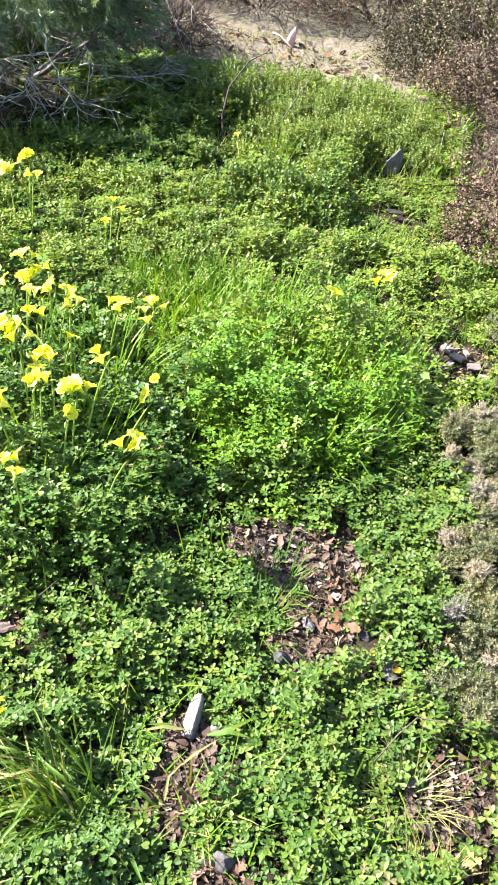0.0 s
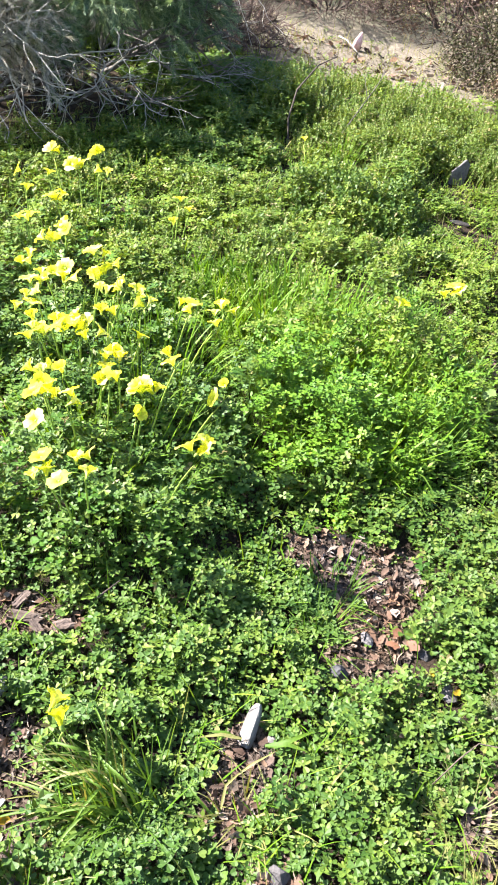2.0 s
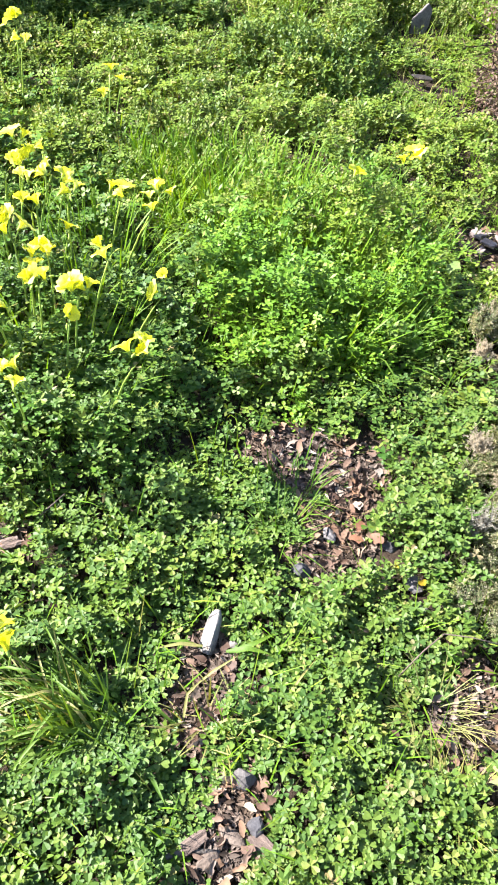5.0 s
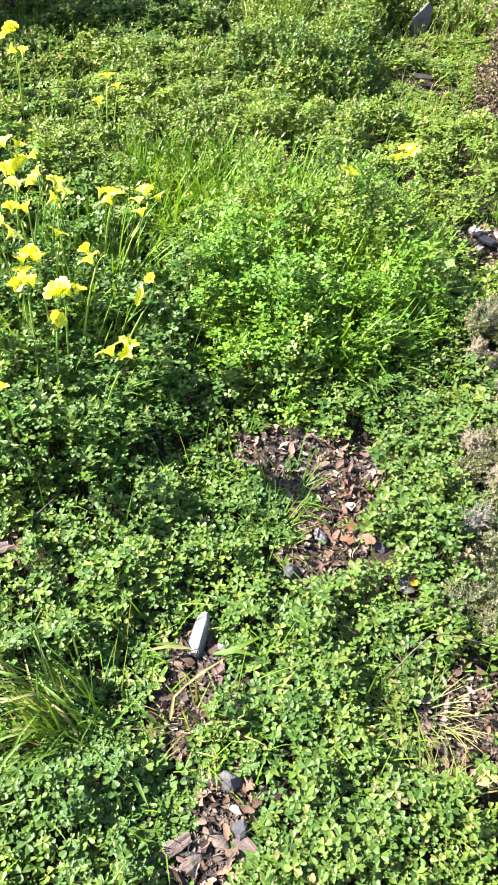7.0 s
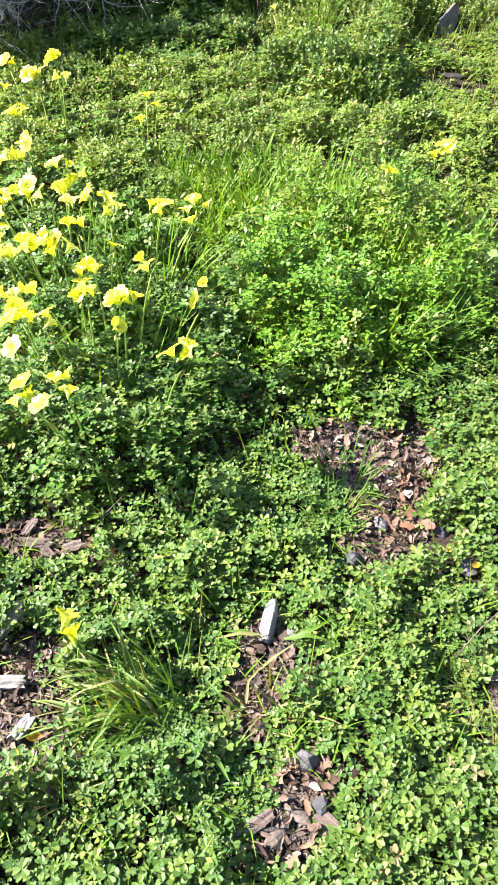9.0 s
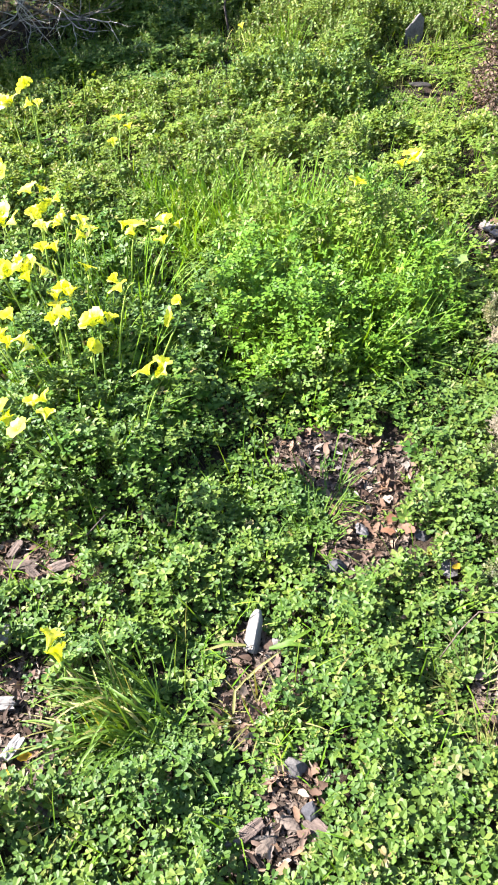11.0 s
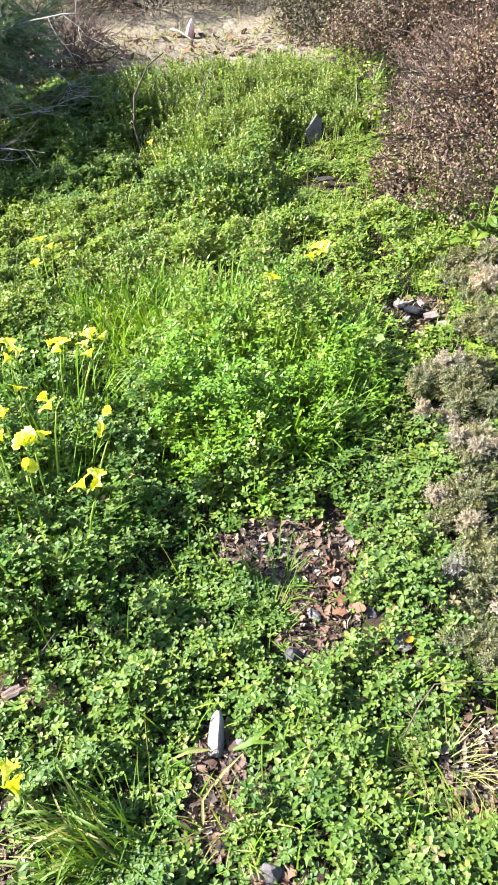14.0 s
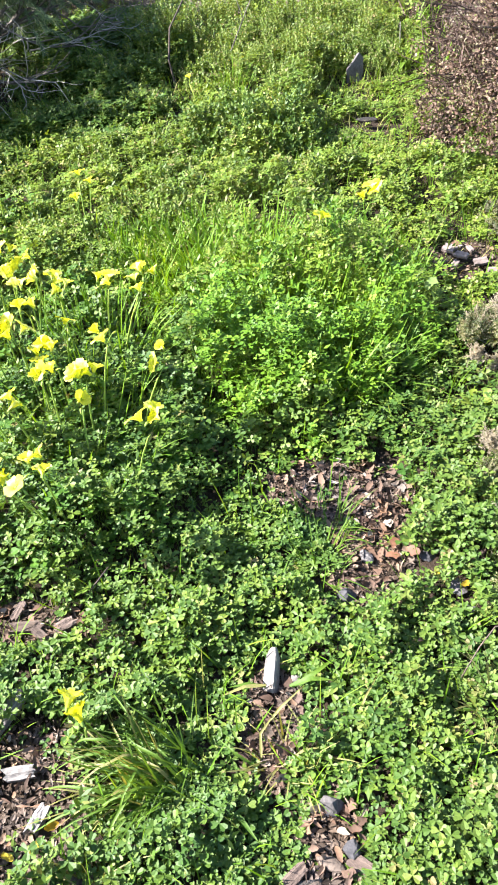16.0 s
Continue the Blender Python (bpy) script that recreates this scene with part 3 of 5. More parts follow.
tuft(0.19, 4.00, 9, 0.03, 0.15, 0.009, 0.4, 0.5, GRASS, "broad lime green shoot at a shrub's rim")
tuft(-0.12, 1.88, 200, 0.20, 0.20, 0.0055, 0.5, 0.9, GRASS, "lush green grass on a clover mound")
tuft(-0.28, 2.12, 200, 0.18, 0.19, 0.0055, 0.45, 0.8, GRASS, "lush green grass on a clover mound")
tuft(-0.44, 2.22, 290, 0.20, 0.15, 0.0065, 0.75, 0.9, GRASS, "lime green grass clump in clover")
tuft(-0.64, 1.80, 130, 0.14, 0.21, 0.0048, 0.35, 0.5, GRASS, "green grass among yellow oxalis flowers")
tuft(-0.57, 2.15, 220, 0.22, 0.14, 0.006, 0.75, 0.9, GRASS, "lime green grass clump in clover")
tuft(-0.02, 1.80, 110, 0.14, 0.19, 0.0048, 0.6, 0.9, BLADE, "green grass on a clover mound")
tuft(-0.30, 1.85, 110, 0.14, 0.19, 0.0048, 0.6, 0.9, BLADE, "green grass on a clover mound")
tuft(-0.95, 3.75, 60, 0.05, 0.14, 0.0035, 0.3, 0.5, GRASS, "grass clump in a bush's shade")


x, y = spots(-1.7, 0.1, 4.35, 5.3, 900, lambda x, y: np.clip(bareness(x, y) + 0.6, 0, 1))
blades(x, y, 0.09, 0.003, 1.1, 0.8, STRAW, "dry_grass", "dry straw on a sandy strip", segs=3)
x, y = spots(-1.7, 0.1, 4.35, 5.2, 700, lambda x, y: np.clip(1.4 * vnoise(x, y, 0.15) - 0.35, 0, 1))
carpet("strip_weeds", "thin yellowish weeds on a sandy strip", x, y, FV, FF, 0.012, SPRIG, category="weeds")


x, y = spots(-1.8, 0.6, 2.1, 3.7, 950, lambda x, y: in_view(x, y) * np.clip(2.2 * vnoise(x, y + 2, 0.16) - 0.6, 0, 1))
blades(x, y, 0.07, 0.0028, 0.9, 0.9, STRAW, "dry_grass", "scattered dry straw among weeds", segs=3)


def lying_blade(points, width, mat, label="", clump=None):
    """One broad grass blade along points: a folded, tapered strip."""
    P = np.asarray(points, float)
    P[:, 2] += ground_z(P[:, 0], P[:, 1])
    t = np.linspace(0, 1, 9)
    Q = np.stack([np.interp(t, np.linspace(0, 1, len(P)), P[:, k]) for k in range(3)], 1)
    T = np.gradient(Q, axis=0)
    side = np.cross(T, [0, 0, 1.0])
    side /= np.linalg.norm(side, axis=1, keepdims=True) + 1e-9
    w = (width * np.minimum(1, 0.45 + 2.2 * t) * (1 - t ** 3) / 2 + 0.0002)[:, None]
    V = np.stack([Q + side * w + [0, 0, 0.0012], Q, Q - side * w + [0, 0, 0.0012]], 1).reshape(-1, 3)
    F = []
    for i in range(8):
        for k in (0, 1):
            p = i * 3 + k
            F += [(p, p + 1, p + 4), (p, p + 4, p + 3)]
    if clump:
        tri_part("blade", V - np.array(clump.location), F, mat, clump, smooth=True)
    else:
        tagged(tri_part("grass_shoot", V, F, mat, smooth=True), label, "grass", group="single blades of grass")


# a tussock whose long blades arch over the litter beside it
tussock = new("grass_tuft")
tussock.location = (-0.285, 0.815, float(ground_z(-0.285, 0.815)))
tagged(tussock, "grass tussock with long blades arching over litter", "grass", group="clumps of grass")
for k in range(24):
    x0, y0 = -0.285 + rng.normal(0, 0.02), 0.815 + rng.normal(0, 0.02)
    a, reach = rng.normal(3.25, 0.55), rng.uniform(0.08, 0.17)
    bow = rng.uniform(0.05, 0.085)
    lying_blade([(x0, y0, 0.0), (x0 + math.cos(a) * reach * 0.3, y0 + math.sin(a) * reach * 0.3, bow), (x0 + math.cos(a) * reach * 0.7, y0 + math.sin(a) * reach * 0.7, bow * 0.9),
                 (x0 + math.cos(a) * reach, y0 + math.sin(a) * reach, bow * 0.35)], rng.uniform(0.0032, 0.0055), STRAW if k % 5 == 0 else BLADE, clump=tussock)

# pale flattened shoots on both sides of the wood stub, and a few loose blades
for pts, w, m, label in (
        ([(-0.130, 0.985, 0.030), (-0.165, 0.975, 0.036), (-0.205, 0.955, 0.030)], 0.0065, STRAW, "flattened pale grass blade beside a wood stub"),
        ([(-0.130, 0.983, 0.026), (-0.160, 0.982, 0.034), (-0.195, 0.972, 0.030)], 0.0060, BLADE, "flattened pale grass blade beside a wood stub"),
        ([(-0.085, 0.985, 0.030), (-0.050, 1.005, 0.045), (-0.010, 1.045, 0.040)], 0.0085, BLADE, "flattened broad grass blade beside a wood stub"),
        ([(-0.090, 0.985, 0.034), (-0.055, 0.995, 0.046), (-0.018, 0.998, 0.040)], 0.0095, BLADE, "flattened broad grass blade beside a wood stub"),
        ([(-0.120, 0.930, 0.010), (-0.100, 0.950, 0.030), (-0.065, 0.985, 0.040)], 0.0045, STRAW, "dry pale grass blade over dead leaves"),
        ([(-0.125, 0.860, 0.010), (-0.130, 0.900, 0.030), (-0.105, 0.945, 0.035)], 0.0045, STRAW, "dry pale grass blade over dead leaves"),
        ([(-0.100, 0.850, 0.010), (-0.060, 0.875, 0.035), (-0.010, 0.890, 0.035)], 0.0045, STRAW, "dry pale grass blade over dead leaves"),
        ([(-0.130, 0.850, 0.015), (-0.165, 0.860, 0.035), (-0.200, 0.885, 0.030)], 0.0050, BLADE, "arching green grass blade over clover"),
        ([(0.020, 0.930, 0.020), (0.035, 0.965, 0.055), (0.055, 1.010, 0.050)], 0.0040, STRAW, "thin pale grass blade over clover"),
        ([(-0.120, 0.800, 0.015), (-0.150, 0.770, 0.040), (-0.110, 0.730, 0.035)], 0.0085, BLADE, "broad arching grass blade over clover")):
    lying_blade(pts, w, m, label)


# ---- fine-leaved sprigs ----
def sprig(n=15, leaf=0.16, wide=0.05, curve=0.1):
    """A stem one unit high with small narrow leaves all round."""
    V = [(0.008, 0, 0), (-0.008, 0, 0), (curve, 0, 1)]
    F = [(0, 1, 2)]
    r = np.random.default_rng(n)
    for i in range(n):
        t = 0.2 + 0.8 * i / (n - 1)
        a, up = i * 2.4, 0.35 + 0.5 * t
        c, s = math.cos(a), math.sin(a)
        b = np.array([curve * t * t, 0, t])
        d = np.array([c * math.cos(up), s * math.cos(up), math.sin(up)])
        w = np.array([-s, c, 0]) * wide
        L = leaf * r.uniform(0.7, 1.2)
        k = len(V)
        V += [b, b + d * L * 0.5 + w, b + d * L, b + d * L * 0.5 - w]
        F += [(k, k + 1, k + 2), (k, k + 2, k + 3)]
    return np.array(V), np.array(F)


def sprigs(name, label, category, x, y, V, F, height, mat, tilt=0.35, use_canopy=True):
    n = len(x)
    g = ground_z(x, y)
    h = (canopy(x, y) * rng.uniform(0.6, 1.25, n) + 0.012) if use_canopy else height * rng.uniform(0.5, 1.2, n)
    L = np.minimum(h, height * 1.4)
    at = np.stack([x, y, g + h - L], 1)
    v, f = strew(V, F, at, turns(n, tilt), L)
    return tagged(tri_part(name, v, f, mat), label, category, kind="stuff")


SV, SF = sprig(20, 0.17, 0.048)
x, y = spots(-1.15, 0.5, 3.1, 4.65, 8500, lambda x, y: np.clip(thyme_zone(x, y) * 3, 0, 1) * np.clip(4.2 * vnoise(x + 4, y, 0.055) - 1.15, 0.03, 1))
sprigs("low_herb_mound", "fine-leaved grey-green herb mound", "herb", x, y, SV, SF, 0.05, SPRIG, 0.7)
x, y = spots(-0.75, 0.05, 2.7, 3.25, 4000, lambda x, y: np.clip(inside(x, y, -0.38, 2.98, 0.30, 0.20, 0.4, 0.06) * 3, 0, 1))
sprigs("weed_clump", "dark green weed clump with small leaves", "weeds", x, y, SV, SF, 0.065, CLOVER, 0.6)
x, y = spots(-2.0, 0.6, 2.1, 3.6, 1900, lambda x, y: in_view(x, y) * np.clip(-bareness(x, y) * 4, 0, 1) * np.clip(4.0 * vnoise(x + 2, y, 0.085) - 1.0, 0.05, 1))
sprigs("fine_weeds", "small olive green weeds among clover", "weeds", x, y, SV, SF, 0.045, SPRIG, 0.6)

WV, WF = sprig(10, 0.30, 0.055, 0.15)
x, y = spots(-1.6, 0.6, 0.5, 3.4, 900, lambda x, y: in_view(x, y) * np.clip(-bareness(x, y) * 4, 0, 1) * np.where(inside(x, y, -0.14, 1.95, 0.36, 0.42) > 0, 0.0, 0.35) * (cushioned(x, y) < 0))
sprigs("leafy_weeds", "bright green weeds with narrow leaves among clover", "weeds", x, y, WV, WF, 0.048, PALECLOVER, 0.6)

x, y = spots(-0.55, 0.28, 1.52, 2.42, 1100, lambda x, y: np.clip(inside(x, y, -0.14, 1.98, 0.36, 0.42, 0.3, 0.08) * 4, 0, 1))
sprigs("leafy_weeds", "lush green weeds with narrow leaves on a mound", "weeds", x, y, WV, WF, 0.045, LUSH, 0.7)

DV, DF = sprig(22, 0.24, 0.042, 0.25)


def cushion(cx, cy, rx, ry, top, label, heads=()):
    """One dry, greyish cushion plant: short woody stems, lumps of fine foliage, withered heads."""
    plant = new("cushion_plant")
    foot = np.array([cx, cy, float(ground_z(cx, cy))])
    plant.location = foot
    tagged(plant, label, "cushion plant", group="grey cushion plants")
    for k in range(6):
        a = k * 1.05 + rng.uniform(-0.3, 0.3)
        out = np.array([math.cos(a) * rx, math.sin(a) * ry, 0]) * rng.uniform(0.5, 0.85)
        v, f = tube([(0, 0, -0.004), tuple(out * 0.5 + [0, 0, top * 0.25]), tuple(out + [0, 0, top * 0.5])], [0.003, 0.0022, 0.0012], 4)
        tri_part("stem", v, f, BARK, plant, smooth=True)
    count = int(900 * rx * ry) + 9
    for k in range(count):
        a, d = rng.uniform(0, 2 * np.pi), math.sqrt(rng.random())
        px, py = cx + rx * d * math.cos(a), cy + ry * d * math.sin(a)
        r = rng.uniform(0.020, 0.036)
        pz = float(ground_z(px, py)) + top * math.sqrt(max(0.05, 1.05 - d * d)) * rng.uniform(0.35, 0.85)
        m = 95
        way = rng.normal(0, 1, (m, 3))
        way[:, 2] = np.abs(way[:, 2]) * 0.9 - 0.15
        way /= np.linalg.norm(way, axis=1, keepdims=True)
        side = np.cross(way, rng.normal(0, 1, (m, 3)))
        side /= np.linalg.norm(side, axis=1, keepdims=True)
        at = np.array([px, py, pz]) - foot + way * r * rng.uniform(0.0, 0.35, (m, 1))
        v, f = strew(DV, DF, at, np.stack([side, np.cross(way, side), way], 2), r * rng.uniform(0.6, 1.15, m))
        tagged(tri_part("shoot", v, f, DRYSPRIG if rng.random() < 0.8 else FLUFF, plant), kind="stuff")
    for x0, y0, z0, r in heads:
        m = 130
        d = rng.normal(0, 1, (m, 3))
        d /= np.linalg.norm(d, axis=1, keepdims=True)
        p = np.array([x0, y0, float(ground_z(x0, y0)) + z0]) - foot + d * r * rng.uniform(0.1, 0.8, (m, 1))
        v, f = strew(DV, DF, p, turns(m, 1.0), rng.uniform(0.4, 0.8, m) * r)
        tri_part("flower_head", v, f, FLUFF, plant, "withered fluffy beige flower head")


for (cx, cy, rx, ry, top), label, heads in zip(CUSHIONS, (
        "grey-green dry cushion plant at the edge of clover", "withered fluffy grey-tan cushion plant",
        "withered fluffy grey-tan cushion plant", "withered fluffy grey-tan cushion plant", "low grey-green cushion plant in clover",
        "low grey-green cushion plant below a brown shrub", "low grey-green cushion plant by flat stones"), (
        [(0.27, 1.79, 0.08, 0.026)], [(0.345, 1.70, 0.075, 0.032), (0.38, 1.66, 0.08, 0.03)],
        [(0.285, 1.54, 0.06, 0.03), (0.34, 1.46, 0.07, 0.028)], [(0.30, 1.35, 0.06, 0.034)], [], [], [])):
    cushion(cx, cy, rx, ry, top, label, heads)


# ---- yellow oxalis flowers ----
def petal_mesh(name, flare, width):
    """A rounded petal of a funnel-shaped flower, from the calyx out, along +z."""
    V, F = [], []
    rows, cols = 5, (-1.0, -0.5, 0.0, 0.5, 1.0)
    for i in range(rows + 1):
        for c in cols:
            t = i / rows * (1 - 0.20 * abs(c) ** 3)
            r = 0.0022 + 0.0115 * t ** 1.7 * flare
            z = 0.020 * t - 0.013 * max(0, t - 0.6) * flare
            a = c * width * (0.5 + 0.5 * math.sin(math.pi * min(0.5, 0.15 + 0.5 * t)))
            V.append((r * (1 + 0.06 * abs(c)) * math.cos(a), r * (1 + 0.06 * abs(c)) * math.sin(a), z + 0.0014 * t * math.sin(c * 6 + i)))
    n = len(cols)
    for i in range(rows):
        for k in range(n - 1):
            p = i * n + k
            F += [(p, p + 1, p + n + 1), (p, p + n + 1, p + n)]
    return tri_mesh(name, V, F, PETAL, True)


PETALS = [petal_mesh("petal", fl, w) for fl, w in ((0.95, 0.86), (1.2, 0.82), (0.85, 0.90), (1.55, 0.76))]
calyx_v, calyx_f = tube([(0, 0, -0.006), (0, 0, -0.003), (0, 0, 0.004), (0, 0, 0.008)], [0.0009, 0.002, 0.0024, 0.0021], 5)
CALYX = tri_mesh("flower", calyx_v, calyx_f, STEM, True)
bud_v, bud_f = tube([(0, 0, 0), (0, 0, 0.004), (0, 0, 0.009), (0, 0, 0.013)], [0.0008, 0.0025, 0.0024, 0.0006], 5)
BUD = tri_mesh("bud", bud_v, bud_f, STEM, True)
pick = random.Random(5)


def buttercup(hx, hy, hz, count, cx, cy, more, scale):
    """A leafless stalk that leans out from the clump's middle and bears an umbel of flowers and buds."""
    head = Vector((hx, hy, hz))
    off = Vector((cx - hx, cy - hy, 0)) * pick.uniform(0.15, 0.45)
    off.length = min(off.length, 0.09)
    foot = Vector((hx, hy, 0)) + off + Vector((pick.uniform(-0.02, 0.02), pick.uniform(-0.02, 0.02), 0))
    foot.z = float(ground_z(foot.x, foot.y)) - 0.004
    thing = new("oxalis_flower")
    thing.location = foot
    count += more and pick.choice((0, 0, 1, 1, 2))
    label = "single yellow oxalis flower on a thin stalk" if count == 1 else "yellow oxalis umbel of several flowers on a stalk"
    tagged(thing, label, "flower", group="yellow oxalis flowers")
    umbel = head - foot
    umbel.z -= 0.018
    pts = [umbel * t + Vector((0, 0, 0.10 * hz * math.sin(math.pi * t))) for t in (0, 0.25, 0.5, 0.75, 1)]
    v, f = tube(pts, [0.0023, 0.0022, 0.0021, 0.0019, 0.0017], 5)
    heap = Heap()
    heap.add(v, f)
    spin = pick.uniform(0, 6.28)
    tips = []
    for i in range(count + pick.choice((0, 1, 1, 2))):
        a = spin + i * 2.4
        out = 0.004 if count == 1 and i == 0 else pick.uniform(0.010, 0.024)
        tip = umbel + Vector((math.cos(a) * out, math.sin(a) * out, 0.018 + pick.uniform(-0.006, 0.010)))
        tips.append((tip, a, i < count))
        v, f = tube([umbel, umbel.lerp(tip, 0.5) + Vector((0, 0, 0.003)), tip], [0.0008, 0.0007, 0.0007], 3)
        heap.add(v, f)
    tri_part("stem", *heap.arrays(), STEM, thing, smooth=True)
    for tip, a, opened in tips:
        lean = pick.uniform(0.35, 1.25) if opened else pick.uniform(1.6, 2.6)
        turn = Euler((0, lean, pick.gauss(2.6, 0.9) if opened else a)).to_matrix().to_4x4()
        if not opened:
            b = new("bud", BUD)
            b.parent = thing
            b.matrix_local = Matrix.Translation(tip) @ turn
            continue
        size = pick.uniform(1.05, 1.35) * scale
        fl = new("flower", CALYX)
        fl.parent = thing
        fl.matrix_local = Matrix.Translation(tip) @ turn @ Matrix.Scale(size, 4)
        kind = pick.choice(PETALS)
        for k in range(5):
            p = new("petal", kind)
            p.parent = fl
            p.matrix_local = pose(0, 0, 0, 0, 0, 72 * k + pick.uniform(-6, 6))


def flower_clump(cx, cy, heads, more=True, scale=1.0):
    for hx, hy, hz, count in heads:
        buttercup(hx, hy, hz, count, cx, cy, more, scale)


flower_clump(-1.15, 2.35, [
    (-1.3, 2.52, 0.18, 1), (-1.15, 2.54, 0.2, 2), (-1.17, 2.44, 0.19, 4), (-1.08, 2.42, 0.2, 1), (-1.21, 2.33, 0.2, 1), (-1.32, 2.36,
    0.17, 1), (-1.15, 2.26, 0.17, 3), (-1.01, 2.05, 0.21, 2), (-1.05, 2.04, 0.18, 1), (-1.15, 2.09, 0.18, 2), (-1.19, 2.16, 0.22, 1)])
flower_clump(-0.8, 2.4, [
    (-0.85, 2.48, 0.15, 1), (-0.8, 2.3, 0.17, 1), (-0.8, 2.43, 0.15, 1)])
flower_clump(-0.85, 1.85, [
    (-0.83, 1.88, 0.27, 1), (-0.80, 1.93, 0.23, 1), (-0.96, 1.77, 0.27, 3), (-0.88, 1.72, 0.29, 2), (-0.87, 1.78, 0.26, 2), (-0.88, 1.68, 0.28, 2), (-0.81, 1.77, 0.27, 2), (-0.82, 1.87, 0.23, 3), (-0.73, 1.74, 0.28, 2), (-0.72, 1.80, 0.27, 1), (-0.70, 1.82, 0.24, 2), (-0.92, 1.68, 0.22, 3), (-0.69, 1.64, 0.29, 1), (-0.75, 1.62, 0.26, 2), (-0.82, 1.56, 0.28, 1), (-0.76, 1.56, 0.29, 2), (-0.79, 1.52, 0.28, 2), (-0.64, 1.70, 0.29, 1), (-0.62, 1.65, 0.25, 1), (-0.55, 1.76, 0.28, 1), (-0.48, 1.77, 0.26, 2), (-0.47, 1.78, 0.29, 1), (-0.68, 1.54, 0.29, 2)])
flower_clump(-0.62, 1.5, [
    (-0.64, 1.59, 0.23, 1), (-0.66, 1.55, 0.23, 2), (-0.62, 1.50, 0.24, 1), (-0.50, 1.56, 0.29, 2), (-0.75, 1.45, 0.25, 3), (-0.70, 1.45, 0.26, 1), (-0.39, 1.56, 0.24, 1), (-0.53, 1.48, 0.26, 4), (-0.52, 1.41, 0.25, 1), (-0.72, 1.41, 0.24, 4), (-0.66, 1.39, 0.26, 2),
    (-0.68, 1.31, 0.26, 1), (-0.36, 1.35, 0.28, 2), (-0.60, 1.19, 0.27, 2), (-0.53, 1.21, 0.29, 3), (-0.55, 1.16, 0.28, 1)])
flower_clump(-0.4, 0.95, [
    (-0.412, 0.865, 0.155, 1), (-0.385, 0.845, 0.14, 1)], False, 1.25)
flower_clump(-0.1, 2.5, [
    (-0.1, 2.125, 0.22, 1), (0.02, 2.245, 0.22, 3), (-0.62, 3.13, 0.17, 1)], False)

# ---- loose stones, wood and litter ----
def rock(name, at, size, turn, mat, label, category="stone", seed=0, cuts=2, rough=0.25):
    """An uneven, angular stone or lump, sunk a little into the soil."""
    bm = bmesh.new()
    bmesh.ops.create_icosphere(bm, subdivisions=cuts, radius=0.5)
    r = random.Random(seed)
    planes = [(Vector((r.uniform(-1, 1), r.uniform(-1, 1), r.uniform(-1, 1))).normalized(), r.uniform(0.28, 0.44)) for _ in range(9)]
    for v in bm.verts:
        for n, d in planes:
            over = v.co.dot(n) - d
            if over > 0:
                v.co -= n * over * 0.9
        v.co += v.co.normalized() * rough * 0.12 * (noise.noise(v.co * 5 + Vector((seed, 0, 0))))
        v.co = Vector((v.co.x * size[0], v.co.y * size[1], v.co.z * size[2]))
    me = bpy.data.meshes.new(name)
    bm.to_mesh(me)
    bm.free()
    me.materials.append(mat)
    ob = new(name, me)
    z = float(ground_z(at[0], at[1])) + at[2]
    ob.matrix_world = pose(at[0], at[1], z, *turn)
    return tagged(ob, label, category)


rock("stone", (-0.08, 1.01, 0.012), (0.024, 0.024, 0.022), (0, 0, 20), WOOD_GREY, "small pale pebble in the grass", seed=4)
rock("stone", (0.0, 1.185, 0.008), (0.040, 0.036, 0.036), (0, 0, 20), STONE_GREY, "dark grey stone at the edge of litter", seed=5)
rock("stone", (0.035, 1.275, 0.012), (0.028, 0.036, 0.02), (15, 0, 40), STONE_PALE, "flat pale stone among dead leaves", seed=6)
rock("stone", (0.150, 1.285, 0.002), (0.04, 0.03, 0.018), (0, 15, 10), STONE_GREY, "flat grey stone in clover", seed=7)
rock("stone", (0.200, 1.218, 0.012), (0.052, 0.036, 0.016), (0, 12, -30), STONE_PALE, "flat grey stone in clover", seed=8)
rock("stone", (0.222, 1.172, 0.008), (0.028, 0.034, 0.018), (0, 0, 60), STONE_PALE, "flat grey stone in clover", seed=9)
rock("stone", (-0.012, 0.805, 0.012), (0.042, 0.036, 0.032), (10, 0, 30), STONE_PALE, "pale blue-grey stone with an earthy side", seed=10)
rock("stone", (0.02, 0.745, 0.012), (0.03, 0.035, 0.03), (0, 0, 0), STONE_GREY, "small dark stone in soil", seed=11)
rock("stone", (-0.01, 0.725, 0.01), (0.055, 0.022, 0.014), (0, 0, -15), STONE_TAN, "long flat pale stone in soil", seed=12)
rock("stone", (0.045, 0.715, 0.01), (0.045, 0.03, 0.018), (0, 0, -20), STONE_TAN, "flat tan stone among dead leaves", seed=13)
rock("stone", (-0.035, 0.685, 0.01), (0.038, 0.026, 0.018), (0, 0, 40), STONE_TAN, "flat tan stone among dead leaves", seed=14)


